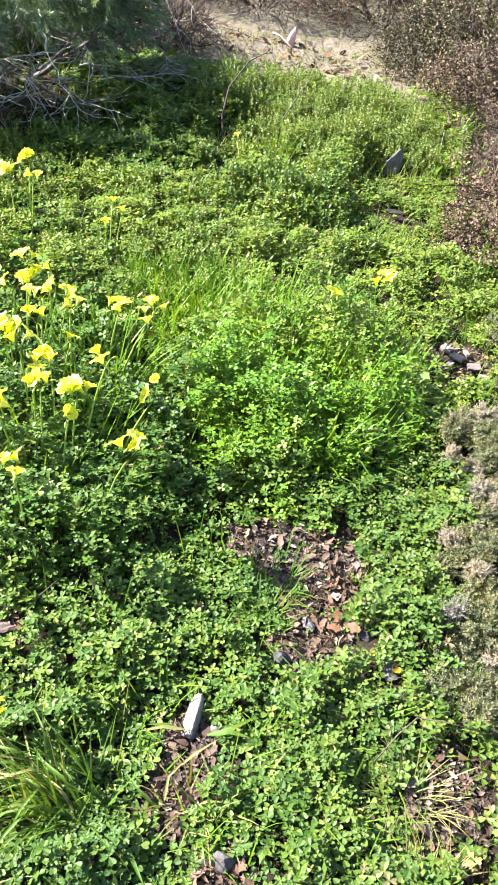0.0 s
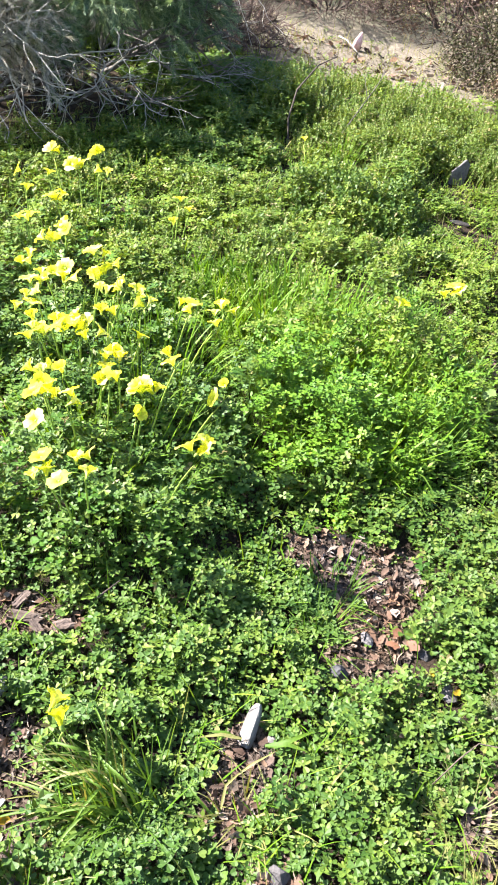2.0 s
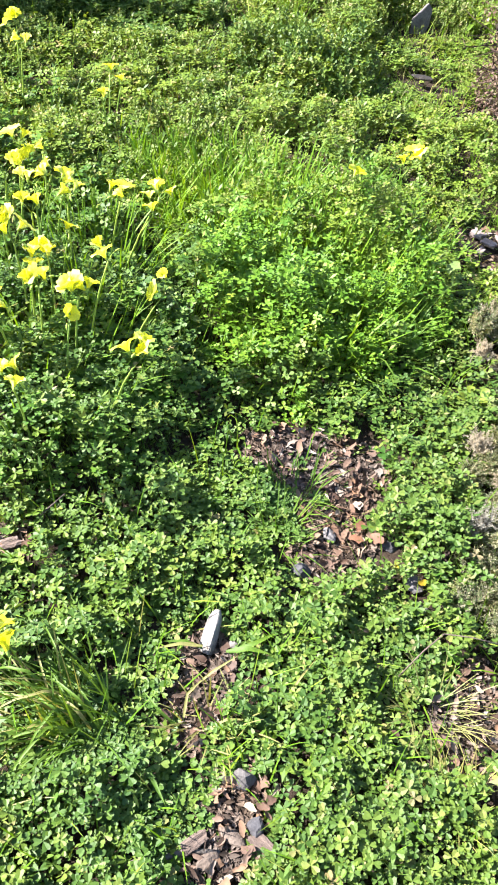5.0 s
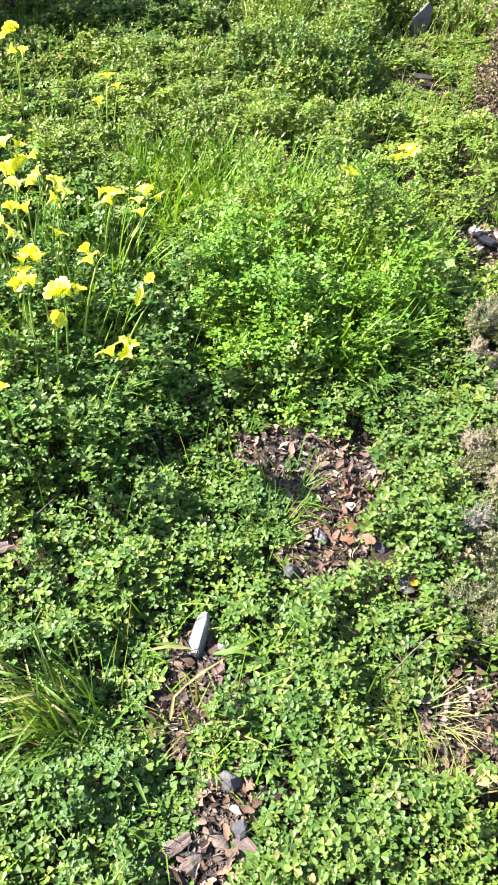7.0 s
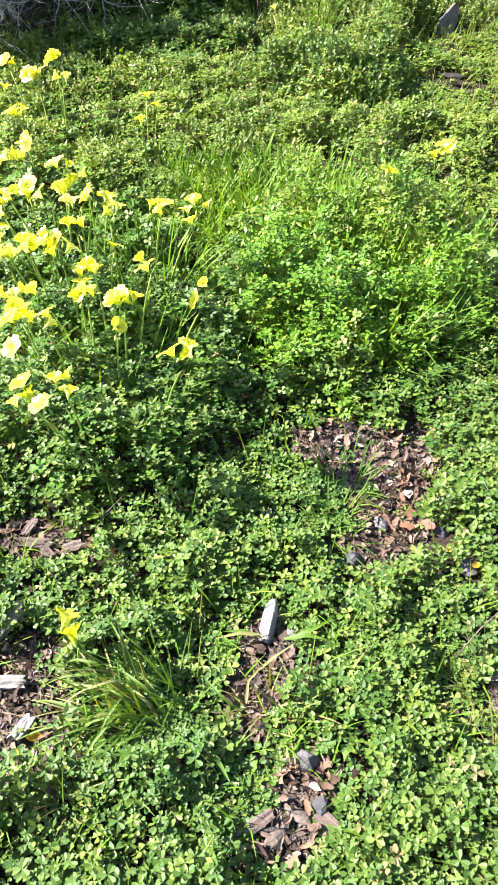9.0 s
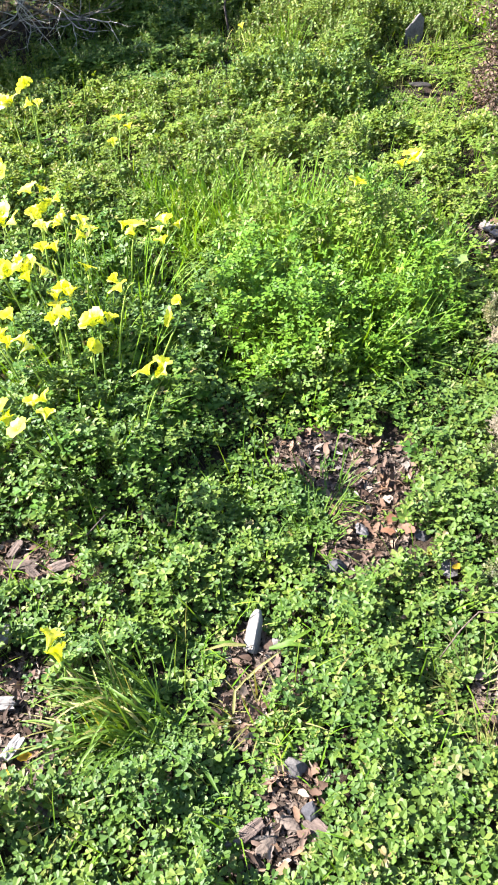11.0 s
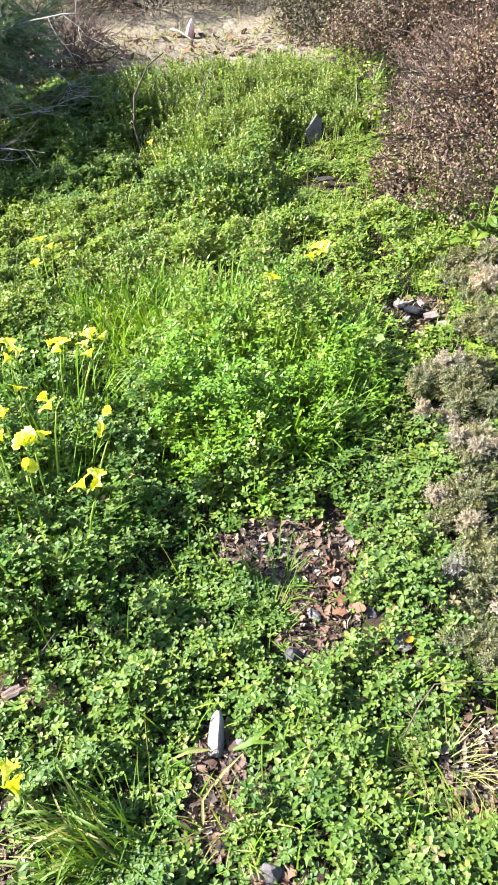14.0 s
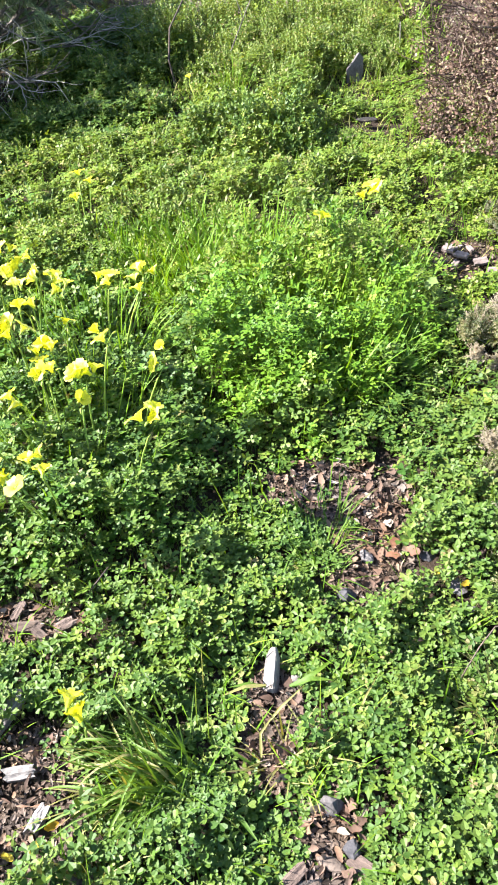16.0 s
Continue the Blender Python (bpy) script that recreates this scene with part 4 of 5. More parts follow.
def slab(at, outline, thick, turn, mat, label):
    """A thin broken stone plate that stands on edge, with a bevelled rim."""
    bm = bmesh.new()
    face = bm.faces.new([bm.verts.new((x, -thick / 2, z)) for x, z in outline])
    back = bmesh.ops.extrude_face_region(bm, geom=[face])
    for v in back["geom"]:
        if isinstance(v, bmesh.types.BMVert):
            v.co = Vector((v.co.x * 0.86, thick / 2, v.co.z * 0.93))
    bmesh.ops.recalc_face_normals(bm, faces=bm.faces)
    bmesh.ops.bevel(bm, geom=bm.edges[:], offset=thick * 0.18, segments=2, profile=0.6, affect="EDGES")
    ob = new("stone", bpy.data.meshes.new("stone"))
    bm.to_mesh(ob.data)
    bm.free()
    ob.data.materials.append(mat)
    ob.matrix_world = pose(at[0], at[1], float(ground_z(at[0], at[1])) + at[2], *turn)
    tagged(ob, label, "stone")


slab((-0.052, 3.50, 0.0), ((-0.030, -0.02), (0.028, -0.02), (0.034, 0.035), (0.026, 0.085), (0.004, 0.102), (-0.014, 0.070), (-0.036, 0.042)), 0.022,
     (-14, 12, 20), STONE_PALE, "grey pointed stone plate standing in weeds")
rock("bark_piece", (0.0, 3.11, 0.030), (0.09, 0.030, 0.014), (0, 0, 5), CHARRED, "dark flat piece of bark on the ground", "bark", seed=16)
rock("stone", (0.27, 3.06, 0.03), (0.10, 0.03, 0.03), (0, 0, -20), STONE_TAN, "tan chip of stone at a shrub's foot", seed=20)


def chip(at, size, turn, seed, label="grey weathered wood chip", mat=WOOD_GREY):
    """A split piece of wood with a furrowed top and ragged ends."""
    r = random.Random(seed)
    bm = bmesh.new()
    bmesh.ops.create_grid(bm, x_segments=6, y_segments=4, size=0.5)
    for v in bm.verts:
        ragged = abs(v.co.x) > 0.45
        v.co.z = 0.35 + 0.10 * math.sin(v.co.y * 14 + seed) + r.uniform(-0.08, 0.08)
        v.co.x += r.uniform(-0.12, 0.12) if ragged else 0
        v.co.y *= 1 - 0.25 * abs(v.co.x) + r.uniform(-0.05, 0.05)
    ext = bmesh.ops.extrude_face_region(bm, geom=bm.faces[:])
    for v in ext["geom"]:
        if isinstance(v, bmesh.types.BMVert):
            v.co.z = -0.5
    bmesh.ops.recalc_face_normals(bm, faces=bm.faces[:])
    bmesh.ops.scale(bm, vec=size, verts=bm.verts[:])
    ob = part("wood_chip", bm, mat, None, "", False)
    ob.matrix_world = pose(at[0], at[1], float(ground_z(at[0], at[1])) + at[2], *turn)
    tagged(ob, label, "wood chip", group="wood chips")


chip((-0.555, 0.89, 0.025), (0.075, 0.03, 0.014), (0, -12, 62), 1)
chip((-0.505, 0.80, 0.016), (0.05, 0.022, 0.012), (8, 0, 15), 2)
chip((-0.452, 0.735, 0.018), (0.042, 0.020, 0.014), (0, 6, 75), 3)
chip((-0.575, 1.055, 0.012), (0.055, 0.022, 0.010), (0, 6, 14), 4, "tan bark scrap on litter", BARKSCRAP)
chip((-0.505, 1.065, 0.014), (0.040, 0.020, 0.010), (8, 5, 40), 5, "tan bark scrap on litter", BARKSCRAP)
chip((-0.545, 1.04, 0.016), (0.034, 0.016, 0.008), (-10, 12, -30), 6, "tan bark scrap on litter", BARKSCRAP)
chip((-0.60, 1.085, 0.014), (0.036, 0.015, 0.008), (0, -12, 70), 7, "tan bark scrap on litter", BARKSCRAP)
PINKCHIP = solid("pinkish_flat_chip", [(0.3, (0.12, 0.094, 0.088)), (0.7, (0.24, 0.195, 0.182))], 25, 0.9, 0.5, True, (1, 5, 5))
for k, (cx, cy, h, lx, ly, turn) in enumerate(((0.245, 2.30, 0.020, 0.055, 0.045, -35), (0.275, 2.265, 0.020, 0.06, 0.035, -28), (0.325, 2.235, 0.022, 0.060, 0.040, 15),
                                               (0.255, 2.225, 0.020, 0.050, 0.022, 60), (0.30, 2.30, 0.020, 0.045, 0.020, -70), (0.355, 2.20, 0.020, 0.05, 0.025, -10))):
    chip((cx, cy, h), (lx * 0.62, ly * 0.75, 0.007), (3 - k, -4, turn), 20 + k, "flat pinkish tan chip on a bare patch", PINKCHIP)
chip((-0.363, 0.665, 0.016), (0.042, 0.026, 0.010), (12, 0, 55), 8, "tan bark scrap on litter", BARKSCRAP)
chip((-0.40, 0.70, 0.014), (0.045, 0.022, 0.010), (0, 10, 100), 9, "tan bark scrap on litter", BARKSCRAP)
chip((0.035, 0.725, 0.014), (0.038, 0.022, 0.008), (6, 0, -25), 10, "tan bark scrap on litter", BARKSCRAP)
chip((-0.06, 0.70, 0.014), (0.04, 0.02, 0.009), (-6, 8, 50), 11, "tan bark scrap on litter", BARKSCRAP)


def wood_stub():
    """A split stake end: a broad flat face, a rough back and a broken point."""
    bm = bmesh.new()
    rows = ((0.0, 0.0120, 0.009), (0.020, 0.0130, 0.0105), (0.040, 0.0125, 0.010), (0.056, 0.0115, 0.009), (0.067, 0.0085, 0.0065), (0.074, 0.0045, 0.004))
    rings = []
    for i, (h, w, d) in enumerate(rows):
        ring = []
        for k, (u, v) in enumerate(((-1, -0.35), (-0.8, -0.9), (0.2, -1.0), (0.95, -0.6), (1, 0.5), (0.85, 0.85), (-0.85, 0.95), (-1, 0.7))):
            wob = 1 + 0.10 * noise.noise(Vector((k * 1.7, i * 0.4, 4.2)))
            ring.append(bm.verts.new((h + 0.004 * noise.noise(Vector((k * 2.1, i * 3.0, 1.0))) * (i > 3), u * w * wob, v * d * wob)))
        rings.append(ring)
    for a, b in zip(rings, rings[1:]):
        for k in range(8):
            bm.faces.new((a[k], a[(k + 1) % 8], b[(k + 1) % 8], b[k]))
    bm.faces.new(rings[-1])
    bm.faces.new(rings[0][::-1])
    bmesh.ops.recalc_face_normals(bm, faces=bm.faces[:])
    ob = part("wood_stub", bm, WOOD_GREY, None, "", False)
    ob.matrix_world = pose(-0.124, 0.988, float(ground_z(-0.124, 0.988)) + 0.002, 0, -38, 88) @ Matrix.Rotation(radians(-28), 4, "X")
    tagged(ob, "pale weathered stub of split wood in litter", "wood")


wood_stub()


def twig(points, r0, r1, mat, label, sides=5):
    v, f = tube(points, np.linspace(r0, r1, len(points)), sides)
    tagged(tri_part("twig", v, f, mat, smooth=True), label, "twig")


twig([(-0.15, 0.645, 0.015), (-0.11, 0.665, 0.02), (-0.06, 0.69, 0.018), (-0.02, 0.70, 0.012)], 0.006, 0.004, BARK, "knotty grey-brown twig on soil")
twig([(-0.49, 1.10, 0.02), (-0.465, 1.125, 0.055), (-0.435, 1.155, 0.085)], 0.0025, 0.0012, DARKBARK, "thin dark dead stick under oxalis")
twig([(0.195, 1.03, 0.01), (0.22, 1.06, 0.07), (0.245, 1.09, 0.085), (0.29, 1.10, 0.08), (0.35, 1.105, 0.075)], 0.0014, 0.0009, BARKSCRAP, "thin bent straw-coloured twig")
twig([(-0.74, 3.42, 0.02), (-0.77, 3.48, 0.10), (-0.77, 3.56, 0.19), (-0.72, 3.66, 0.27), (-0.66, 3.72, 0.30)], 0.005, 0.002, DARKBARK, "dark curved dead stalk rising from weeds")
twig([(-0.56, 3.58, 0.05), (-0.52, 3.68, 0.13), (-0.48, 3.80, 0.21), (-0.47, 3.84, 0.25)], 0.0028, 0.0012, BARK, "slanting bare grey twig above weeds")
twig([(-0.50, 3.72, 0.16), (-0.54, 3.80, 0.22), (-0.60, 3.85, 0.25)], 0.0015, 0.001, BARK, "slanting bare grey twig above weeds")
twig([(0.23, 3.50, -0.005), (0.225, 3.50, 0.08), (0.20, 3.51, 0.16), (0.185, 3.53, 0.23)], 0.003, 0.0012, DARKBARK, "thin dark upright stem beside a brown shrub")
twig([(0.24, 3.34, -0.005), (0.25, 3.35, 0.09), (0.245, 3.38, 0.18), (0.26, 3.40, 0.27)], 0.003, 0.0012, DARKBARK, "thin dark upright stem beside a brown shrub")
twig([(0.13, 3.68, -0.005), (0.125, 3.68, 0.07), (0.12, 3.69, 0.15)], 0.002, 0.001, PALETWIG, "thin straw-coloured stalk in weeds")
twig([(-0.90, 5.05, 0.02), (-0.84, 4.96, 0.035), (-0.75, 4.84, 0.02)], 0.005, 0.0035, PALETWIG, "bleached bare stick on sandy ground")


def dead_leaf(seed, narrow):
    """A dry curled leaf, one unit long."""
    r = random.Random(seed)
    V, F = [], []
    curl, fold = r.uniform(-0.35, 0.5), r.uniform(0.1, 0.5)
    for i in range(6):
        t = i / 5
        w = narrow * math.sin(math.pi * (0.06 + 0.88 * t)) ** 0.8
        for s in (-1, 0, 1):
            V.append((t - 0.5, s * w * r.uniform(0.55, 1.2), curl * (t - 0.5) ** 2 * 2 + abs(s) * fold * w + r.uniform(-0.02, 0.02)))
    for i in range(5):
        for k in range(2):
            p = i * 3 + k
            F += [(p, p + 1, p + 4), (p, p + 4, p + 3)]
    return tri_mesh("dead_leaf", V, F, DEADLEAF, True)


LEAVES = [dead_leaf(s, w) for s, w in ((1, 0.14), (2, 0.19), (3, 0.24), (4, 0.09), (5, 0.28), (6, 0.16), (7, 0.42), (8, 0.07))]


def litter(cx, cy, rx, ry, count, label, size=0.022):
    """A patch of dead leaves, each its own piece, over fine crumbs."""
    patch = new("leaf_litter")
    patch.location = (cx, cy, float(ground_z(cx, cy)))
    tagged(patch, label, "leaf litter", group="patches of litter")
    for i in range(count):
        a, d = pick.uniform(0, 6.28), math.sqrt(pick.random())
        px, py = cx + rx * d * math.cos(a), cy + ry * d * math.sin(a)
        ob = new("dead_leaf", pick.choice(LEAVES))
        ob.parent = patch
        s = size * pick.uniform(0.5, 1.25)
        m = pose(px - cx, py - cy, float(ground_z(px, py)) - patch.location.z + pick.uniform(0.004, 0.018),
                 pick.gauss(0, 32), pick.gauss(0, 26), pick.uniform(0, 360))
        ob.matrix_local = m @ Matrix.Scale(s, 4)
    n = int(count * 9)
    a, d = rng.uniform(0, 2 * np.pi, n), np.sqrt(rng.random(n)) * 1.1
    x, y = cx + rx * d * np.cos(a), cy + ry * d * np.sin(a)
    bit_v = np.array([(-0.5, 0, 0), (0, 0.22, 0.08), (0.5, 0.03, 0), (0.05, -0.2, 0.05)])
    v, f = strew(bit_v, np.array([(0, 2, 1), (0, 3, 2)]), np.stack([x, y, ground_z(x, y) + rng.uniform(0.001, 0.008, n)], 1), turns(n, 0.35), rng.uniform(0.006, 0.02, n))
    crumbs = tri_part("crumbs", v - np.array(patch.location), f, DEADBITS, patch)
    tagged(crumbs, kind="stuff")


litter(-0.02, 1.44, 0.14, 0.09, 290, "patch of brown dry leaves and bark bits", 0.023)
litter(0.035, 1.30, 0.085, 0.12, 190, "patch of brown dry leaves and bark bits", 0.022)
litter(-0.115, 0.93, 0.05, 0.11, 105, "strip of dead leaves beside a wood chunk")
litter(-0.01, 0.77, 0.055, 0.075, 60, "dead leaves between flat stones")
litter(-0.02, 0.675, 0.085, 0.045, 45, "dead leaves between flat stones")
litter(-0.58, 1.07, 0.11, 0.045, 70, "brown litter and bark strips by oxalis")
litter(-0.49, 0.77, 0.10, 0.12, 130, "brown litter with grey wood chips")
litter(0.33, 0.99, 0.07, 0.11, 100, "brown dead leaves in dry grass")
litter(0.28, 2.26, 0.11, 0.09, 70, "dry pinkish litter round flat stones")
litter(0.27, 3.06, 0.11, 0.07, 30, "dry litter at the foot of a brown shrub", 0.04)
litter(-0.83, 1.42, 0.08, 0.07, 30, "dark litter under oxalis stalks")
litter(-0.62, 2.62, 0.06, 0.04, 10, "a few dry pale leaves in weeds")
litter(-0.95, 2.83, 0.06, 0.05, 14, "a few dry pale leaves at a shadow's edge", 0.035)
litter(-0.75, 4.80, 0.75, 0.26, 170, "dry twigs and leaves on a sandy strip", 0.05)


def single_leaf(name, at, size, turn, mat, label, shape=6):
    me = LEAVES[shape].copy()
    me.materials.clear()
    me.materials.append(mat)
    ob = new(name, me)
    ob.matrix_world = pose(at[0], at[1], float(ground_z(at[0], at[1])) + at[2], *turn) @ Matrix.Scale(size, 4)
    tagged(ob, label, "leaf")


single_leaf("russet_leaf", (0.088, 1.305, 0.022), 0.029, (10, 10, 70), RUSSET, "dry russet leaf lying on litter")
single_leaf("russet_leaf", (0.085, 1.275, 0.022), 0.029, (-15, 5, 10), RUSSET, "dry russet leaf lying on litter")
single_leaf("russet_leaf", (0.122, 1.285, 0.022), 0.029, (15, -10, -30), RUSSET, "dry russet leaf lying on litter")
single_leaf("yellowed_leaf", (-0.425, 0.725, 0.03), 0.024, (20, 30, 40), YELLOWLEAF, "yellowed leaf among wood chips", 4)
single_leaf("yellowed_leaf", (-0.44, 0.69, 0.035), 0.028, (10, 40, 90), YELLOWLEAF, "yellowed leaf among wood chips", 4)
single_leaf("yellowed_leaf", (-0.475, 0.675, 0.03), 0.026, (30, 20, 150), YELLOWLEAF, "yellowed leaf among wood chips", 4)
single_leaf("yellowed_leaf", (0.215, 1.215, 0.025), 0.022, (10, 10, 30), YELLOWLEAF, "small yellowed leaf by a grey stone", 4)
single_leaf("yellowed_leaf", (0.165, 1.235, 0.025), 0.018, (10, 20, 80), YELLOWLEAF, "small yellowed leaf by a grey stone", 4)
single_leaf("broad_leaf", (0.17, 1.98, 0.13), 0.04, (-10, -20, 60), BROADLEAF, "broad pale leaf above the clover mound")



def leafy_weed(cx, cy, leaves, size, rise, mat, label):
    """A broad-leaved weed: stalked oval leaves round one foot, some standing, some lying."""
    plant = new("broad_leaved_weed")
    plant.location = (cx, cy, float(ground_z(cx, cy)))
    tagged(plant, label, "weed", group="broad-leaved weeds")
    for k in range(leaves):
        a = k * 2.4 + pick.uniform(-0.4, 0.4)
        out, up = size * pick.uniform(0.3, 0.8), rise * pick.uniform(0.5, 1.1)
        tip = (math.cos(a) * out, math.sin(a) * out, up)
        v, f = tube([(0, 0, -0.003), (tip[0] * 0.4, tip[1] * 0.4, up * 0.75), tip], [0.0017, 0.0014, 0.001], 4)
        tri_part("stalk", v, f, STEM, plant, smooth=True)
        V, F = [], []
        L, W, arch = size * pick.uniform(0.75, 1.15), size * pick.uniform(0.26, 0.38), pick.uniform(-0.1, 0.45)
        for i in range(8):
            t = i / 7
            w = W * math.sin(math.pi * (0.04 + 0.94 * t)) ** 0.7
            for q in (-1, -0.5, 0, 0.5, 1):
                V.append((L * t, q * w, L * (0.25 * t - arch * t * t) + abs(q) * w * 0.30 + 0.02 * L * math.sin(9 * t + 3 * q)))
        for i in range(7):
            for q in range(4):
                p = i * 5 + q
                F += [(p, p + 1, p + 6), (p, p + 6, p + 5)]
        leaf = tri_part("leaf", V, F, mat, plant, smooth=True)
        leaf.matrix_local = Matrix.Translation(tip) @ Euler((pick.gauss(0, 0.3), pick.gauss(-0.1, 0.25), a)).to_matrix().to_4x4()


LIMELEAF = leafy("lime_leaf", [(0.0, (0.085, 0.165, 0.018)), (0.5, (0.135, 0.22, 0.025)), (1.0, (0.21, 0.26, 0.035))], glow=0.4, by_object=True)
leafy_weed(0.270, 1.685, 9, 0.028, 0.040, LIMELEAF, "broad-leaved green weed beside dry cushions")
leafy_weed(0.345, 1.665, 4, 0.036, 0.040, BROADLEAF, "pale broad-leaved weed beside dry cushions")
leafy_weed(0.52, 2.68, 16, 0.050, 0.15, LIMELEAF, "tall lime green weed at a shrub's foot")
leafy_weed(0.46, 2.58, 9, 0.042, 0.07, LIMELEAF, "lime green weed at a shrub's foot")
leafy_weed(-0.392, 1.705, 6, 0.032, 0.090, BROADLEAF, "grey-green round-leaved weed among oxalis")
leafy_weed(-0.43, 1.60, 6, 0.032, 0.080, OXALIS_LEAF, "dark round-leaved weed among oxalis")
leafy_weed(0.16, 3.58, 9, 0.042, 0.07, LIMELEAF, "lime green weed near a brown shrub")

# single dead leaves caught in the clover
for k, (cx, cy) in enumerate(((-0.36, 0.985), (-0.33, 0.955), (-0.255, 0.76), (0.02, 1.15), (0.115, 0.735), (-0.03, 1.12), (-0.30, 0.70), (0.20, 0.93), (-0.43, 1.00), (-0.21, 1.06),
                              (0.16, 1.42), (0.22, 1.36), (0.124, 2.70), (-0.14, 2.45), (0.13, 1.09), (0.25, 1.28))):
    single_leaf("dead_leaf", (cx, cy, 0.035), pick.uniform(0.014, 0.024), (pick.gauss(0, 30), pick.gauss(0, 30), pick.uniform(0, 360)), DEADLEAF, "single dry brown leaf caught in clover", pick.choice((1, 2, 4, 5)))

# pink scrap: a crumpled cone of thin plastic
bm = bmesh.new()
bmesh.ops.create_cone(bm, cap_ends=False, segments=9, radius1=0.028, radius2=0.005, depth=0.092)
bmesh.ops.subdivide_edges(bm, edges=bm.edges[:], cuts=1)
for v in bm.verts:
    v.co += Vector((noise.noise(v.co * 40), noise.noise(v.co * 40 + Vector((5, 0, 0))), 0)) * 0.009
scrap = part("plastic_scrap", bm, PINK, None, "", True)
scrap.modifiers.new("wall", "SOLIDIFY").thickness = 0.002
scrap.matrix_world = pose(-0.775, 4.97, 0.045, 8, 14, 0)
tagged(scrap, "faded pink crumpled plastic cone by a brown shrub", "litter")


# ---- shrubs ----
def branching(heap, start, way, length, radius, depth, r, ends, bend=0.35, fork=3, sides=4, droop=0.0):
    """Grows a limb with forks into heap and collects its twig ends as (place, direction)."""
    pts, d, p = [start], way.normalized(), start
    steps = 4
    for i in range(steps):
        d = (d + Vector((r.gauss(0, bend), r.gauss(0, bend), r.gauss(0, bend) - droop)) * 0.5).normalized()
        p = p + d * length / steps
        if p.z < 0.02:
            p.z = 0.02
            d.z = abs(d.z)
        pts.append(p.copy())
    v, f = tube(pts, np.linspace(radius, radius * 0.55, steps + 1), sides if depth else 3)
    heap.add(v, f)
    if depth == 0:
        ends.append((pts[2], d.copy(), pts[-1]))
        return
    for k in range(fork):
        i = r.choice((2, 3, 4))
        nd = (d + Vector((r.gauss(0, 0.6), r.gauss(0, 0.6), r.gauss(0, 0.45)))).normalized()
        branching(heap, pts[i], nd, length * r.uniform(0.5, 0.8), radius * 0.55, depth - 1, r, ends, bend, fork, sides, droop)


def shell(g, n, rx, ry, rz, cz, deep=0.45):
    """Places in the lumpy outer part of a dome, and the way out at each."""
    d = g.normal(0, 1, (n, 3))
    d /= np.linalg.norm(d, axis=1, keepdims=True)
    az = np.arctan2(d[:, 1], d[:, 0])
    lump = 0.62 + 0.30 * vnoise(az * 1.3 + 7 * rx, d[:, 2] * 1.6 + 3, 0.55) + 0.28 * vnoise(az * 1.3 + 3, d[:, 2] * 1.6 + 9 * ry, 0.2)
    r = lump * (1 - deep * g.random(n) ** 1.6)
    p = d * r[:, None] * [rx, ry, rz] + [0, 0, cz]
    ok = p[:, 2] > 0.015
    return p[ok], d[ok]


def twiggery(g, heap, P, D, length, radius, wild=0.6):
    """Short bare twigs that start at P and point outwards."""
    for p, d in zip(P, D):
        a = d + g.normal(0, wild, 3)
        a /= np.linalg.norm(a)
        b = a + g.normal(0, 0.5, 3)
        L = length * g.uniform(0.5, 1.3)
        v, f = tube([p, p + a * L * 0.5, p + (a + b * 0.8) * L * 0.5], [radius, radius * 0.75, radius * 0.35], 3)
        heap.add(v, f)


def along(D, g):
    """Rotations that turn +x to D."""
    side = np.cross(D, g.normal(0, 1, D.shape))
    side /= np.linalg.norm(side, axis=1, keepdims=True)
    return np.stack([D, side, np.cross(D, side)], 2)


LEAF_V, LEAF_F = np.array([(0, 0, 0), (0.55, 0.42, 0.12), (1, 0, 0), (0.55, -0.42, 0.12)]), np.array([(0, 2, 1), (0, 3, 2)])


def foot_of(cx, cy, name, label):
    ob = new(name)
    ob.location = (cx, cy, float(ground_z(cx, cy)))
    return tagged(ob, label, "shrub")


def shrub(cx, cy, rx, ry, top, seed, label, leaves, twigs, leaf_size=0.0102, mat=None, stems=9):
    """A dense low shrub: limbs from one foot, a tangle of twigs, and small leaves over its outside."""
    g, r = np.random.default_rng(seed), random.Random(seed)
    ob = foot_of(cx, cy, "shrub", label)
    heap, ends = Heap(), []
    for i in range(stems):
        a = i * 6.283 / stems + r.uniform(-0.3, 0.3)
        way = Vector((math.cos(a) * rx, math.sin(a) * ry, top * r.uniform(0.4, 1.1)))
        heap = Heap()
        branching(heap, Vector((math.cos(a) * 0.05, math.sin(a) * 0.05, -0.01)), way, way.length * 0.5, 0.008, 2, r, ends)
        tri_part("limb", *heap.arrays(), DARKBARK, ob, smooth=True)
    heap = Heap()
    P, D = shell(g, twigs, rx, ry, top - 0.12, 0.12, 0.6)
    twiggery(g, heap, P, D, 0.15, 0.0022)
    tagged(tri_part("twig_tangle", *heap.arrays(), TWIGBARK, ob, "tangled brown twigs"), kind="stuff")
    P, D = shell(g, leaves, rx * 1.05, ry * 1.05, top - 0.12, 0.12, 0.36)
    open_ = 0.9 * vnoise(P[:, 0] + P[:, 2], P[:, 1] - P[:, 2], 0.05) + 0.7 * vnoise(P[:, 0] - P[:, 2], P[:, 1], 0.13) > 0.74
    P, D = P[open_], D[open_]
    N = g.normal(0, 1, P.shape)
    N /= np.linalg.norm(N, axis=1, keepdims=True)
    v, f = strew(LEAF_V, LEAF_F, P, along(N, g), leaf_size * g.uniform(0.6, 1.35, len(P)))
    tagged(tri_part("foliage", v, f, mat or BROWNLEAF, ob), kind="stuff")
    return ob


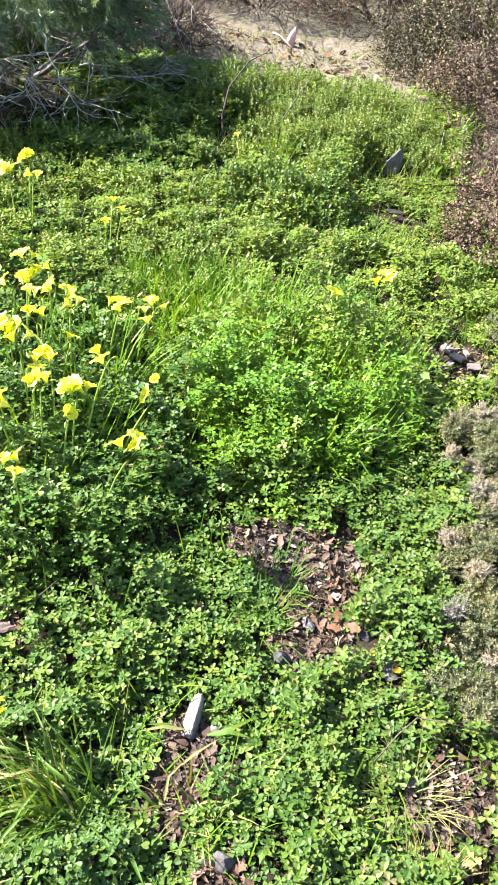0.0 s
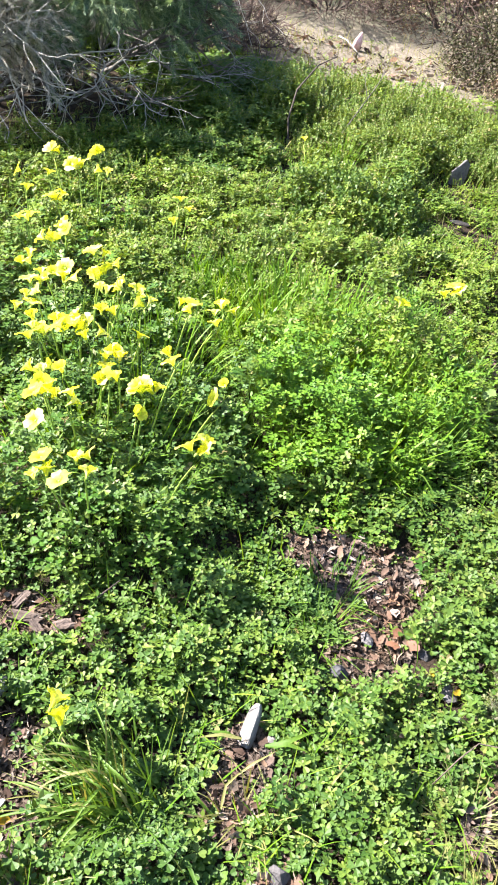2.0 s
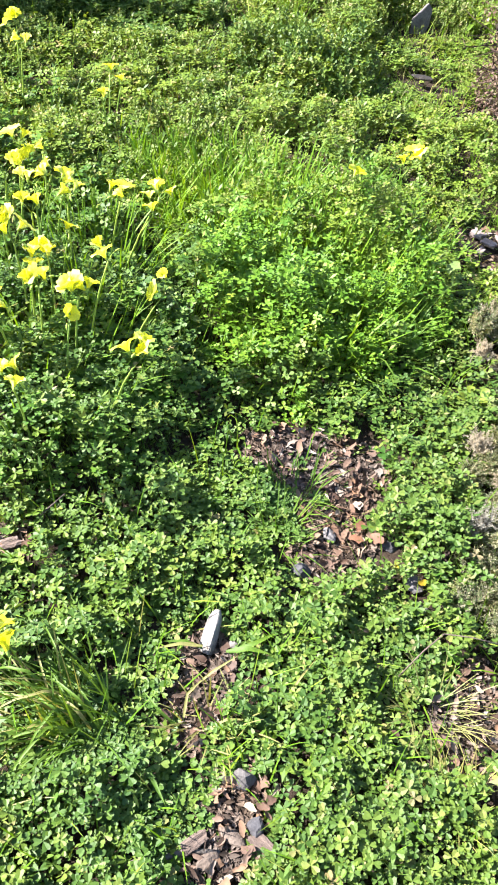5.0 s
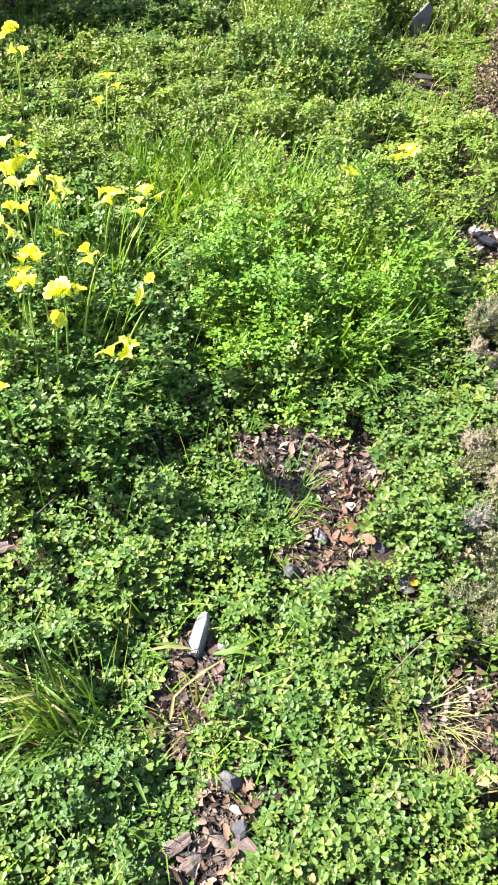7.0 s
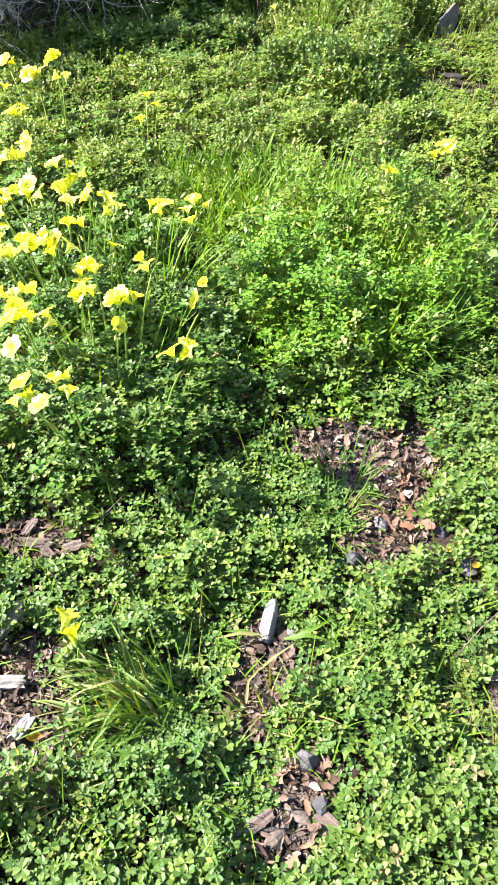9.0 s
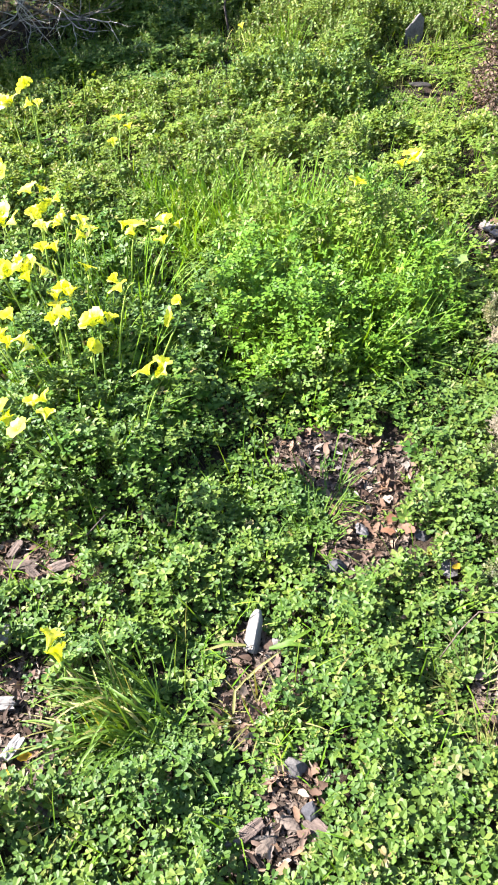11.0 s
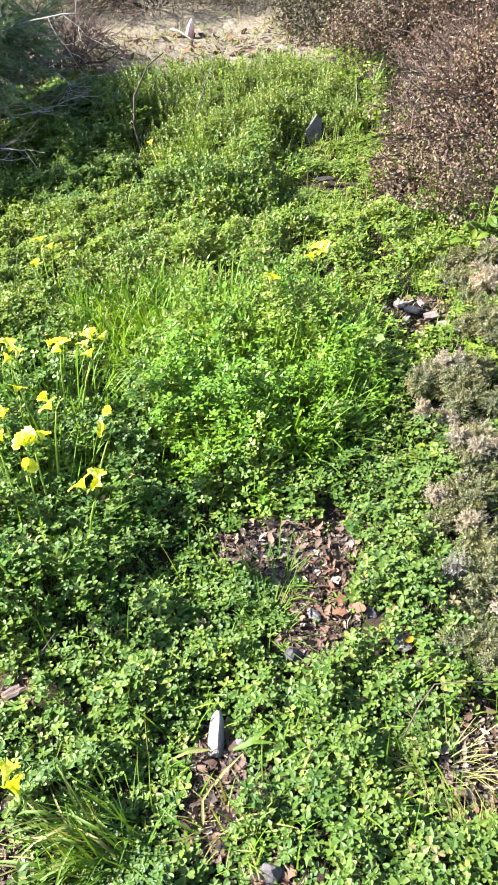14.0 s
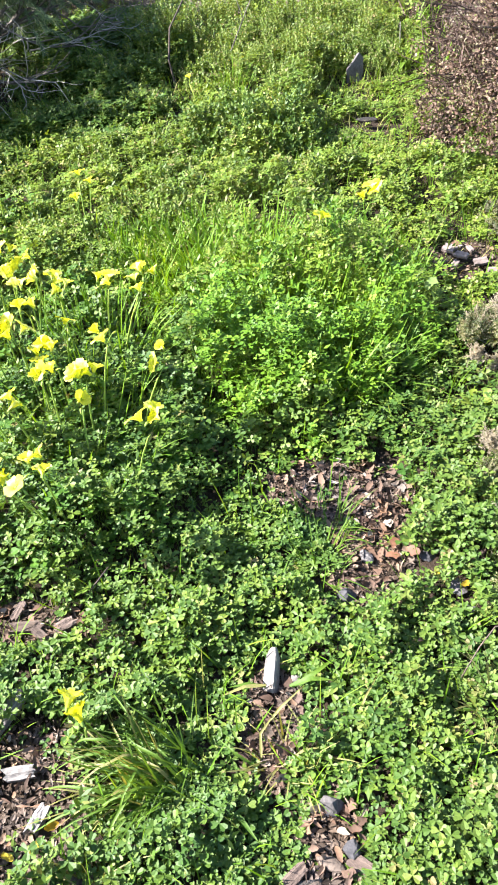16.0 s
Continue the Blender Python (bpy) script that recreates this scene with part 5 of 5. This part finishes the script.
# the brown shrubs
shrub(0.90, 3.36, 0.70, 0.80, 0.46, 21, "brown-leaved shrub, half dry, with olive tips", 220000, 3800)
shrub(0.86, 4.45, 0.80, 0.66, 0.50, 22, "brown-leaved shrub, half dry, with grey twigs", 150000, 2600)
shrub(0.30, 4.98, 0.62, 0.56, 0.44, 23, "dark olive and brown shrub beside a sandy strip", 90000, 1800, 0.0125, OLIVELEAF)
shrub(-0.35, 5.75, 0.60, 0.50, 0.45, 24, "brown-leaved shrub behind a sandy strip", 32000, 900)
shrub(-1.10, 5.60, 0.55, 0.45, 0.42, 25, "reddish brown bare shrub with dead twigs", 7000, 1800)
shrub(-1.95, 5.55, 0.55, 0.45, 0.45, 30, "reddish brown bare shrub with dead twigs", 9000, 1400)
shrub(-1.36, 4.52, 0.26, 0.24, 0.18, 41, "low dark tangle of bare twigs at a bush's foot", 1500, 700)
shrub(1.50, 5.5, 0.8, 0.7, 0.6, 26, "brown-leaved shrub, half dry", 16000, 300, 0.03)
shrub(0.45, 6.6, 1.0, 0.7, 0.6, 27, "brown-leaved shrub, half dry", 16000, 300, 0.03)
shrub(-0.9, 6.8, 0.9, 0.7, 0.6, 28, "brown-leaved shrub, half dry", 16000, 300, 0.03)
shrub(-2.3, 6.7, 0.9, 0.7, 0.6, 29, "brown-leaved shrub, half dry", 16000, 300, 0.03)


def needle_tuft(n=40, seed=1):
    """Narrow needles along the end of a twig, one unit long along +x."""
    r = np.random.default_rng(seed)
    V, F = [], []
    for i in range(n):
        t = i / n
        a = i * 2.4
        b = np.array([t * 0.85, 0, 0])
        d = np.array([0.8, 0.6 * math.cos(a), 0.6 * math.sin(a)]) * r.uniform(0.18, 0.32)
        w = np.cross(d, [0.3, 0.2, 1]) * 0.075
        k = len(V)
        V += [b - w, b + w, b + d]
        F.append((k, k + 1, k + 2))
    k = len(V)
    V += [(0, 0.01, 0), (0, -0.01, 0), (0.95, 0, 0)]
    F.append((k, k + 1, k + 2))
    return np.array(V), np.array(F)


def needle_bush(cx, cy, rx, ry, rz, cz, seed, label, tufts, withered, dead_limbs, dry_side=None, hollow=0.0):
    """An overhanging bush of dark needles, open below, with bare grey limbs."""
    g, r = np.random.default_rng(seed), random.Random(seed)
    ob = foot_of(cx, cy, "bush", label)
    heap, ends = Heap(), []
    for i in range(10):
        a = i * 0.628 + r.uniform(-0.3, 0.3)
        way = Vector((math.cos(a) * rx, math.sin(a) * ry, cz * r.uniform(0.5, 2.0)))
        heap = Heap()
        branching(heap, Vector((math.cos(a) * 0.08, math.sin(a) * 0.08, -0.01)), way, way.length * 0.55, 0.011, 3, r, ends, fork=3)
        tri_part("limb", *heap.arrays(), BARK, ob, smooth=True)
    for i in range(dead_limbs):
        a = r.uniform(-2.4, 0.6)
        at = Vector((math.cos(a) * rx * r.uniform(0.4, 0.9), math.sin(a) * ry * r.uniform(0.4, 0.9), r.uniform(0.03, cz * 1.2)))
        way = Vector((math.cos(a), math.sin(a), r.uniform(-0.3, 0.6)))
        heap = Heap()
        branching(heap, at, way, r.uniform(0.12, 0.28), 0.0035, 2, r, ends, bend=0.4, fork=3)
        tri_part("dead_branch", *heap.arrays(), PALETWIG, ob, "bare bleached grey branch", smooth=True)
    P, D = shell(g, tufts + withered, rx, ry, rz, cz, 0.5)
    shut = (P[:, 2] > hollow + 0.12 * vnoise(P[:, 0], P[:, 1], 0.15)) | (P[:, 0] > 0.72 * rx) | (P[:, 1] > 0)
    clump = 0.8 * vnoise(P[:, 0] + 0.6 * P[:, 2], P[:, 1] - 0.5 * P[:, 2], 0.10) + 0.6 * vnoise(P[:, 0] - P[:, 2], P[:, 1] + P[:, 2], 0.25)
    shut &= clump > 0.66
    P, D = P[shut], D[shut]
    D = D + g.normal(0, 0.45, D.shape)
    D[:, 2] -= 0.25
    D /= np.linalg.norm(D, axis=1, keepdims=True)
    order = P @ np.array(dry_side or (0, 0, 0)) + g.normal(0, 0.12, len(P))
    dry = order > np.quantile(order, tufts / (tufts + withered))
    V, F = needle_tuft()
    for ok, mat, nm in ((~dry, NEEDLE, "foliage"), (dry, DRYNEEDLE, "dead_foliage")):
        if ok.sum():
            v, f = strew(V, F, P[ok], along(D[ok], g), g.uniform(0.06, 0.115, ok.sum()))
            tagged(tri_part(nm, v, f, mat, ob), kind="stuff")
    return ob


needle_bush(-1.80, 3.76, 0.66, 0.78, 0.36, 0.40, 31, "dark green needle-leaved bush with bare grey branches", 11500, 2600, 34, (-0.9, -0.5, 0), 0.24)
needle_bush(-2.02, 3.14, 0.48, 0.46, 0.30, 0.34, 32, "withered grey needle-leaved bush", 500, 2500, 26, (-0.5, -0.8, 0.2), 0.16)
needle_bush(-2.75, 4.35, 0.65, 0.65, 0.40, 0.30, 33, "low grey-green needle-leaved bush", 1400, 1000, 8, (-1, 0, 0))
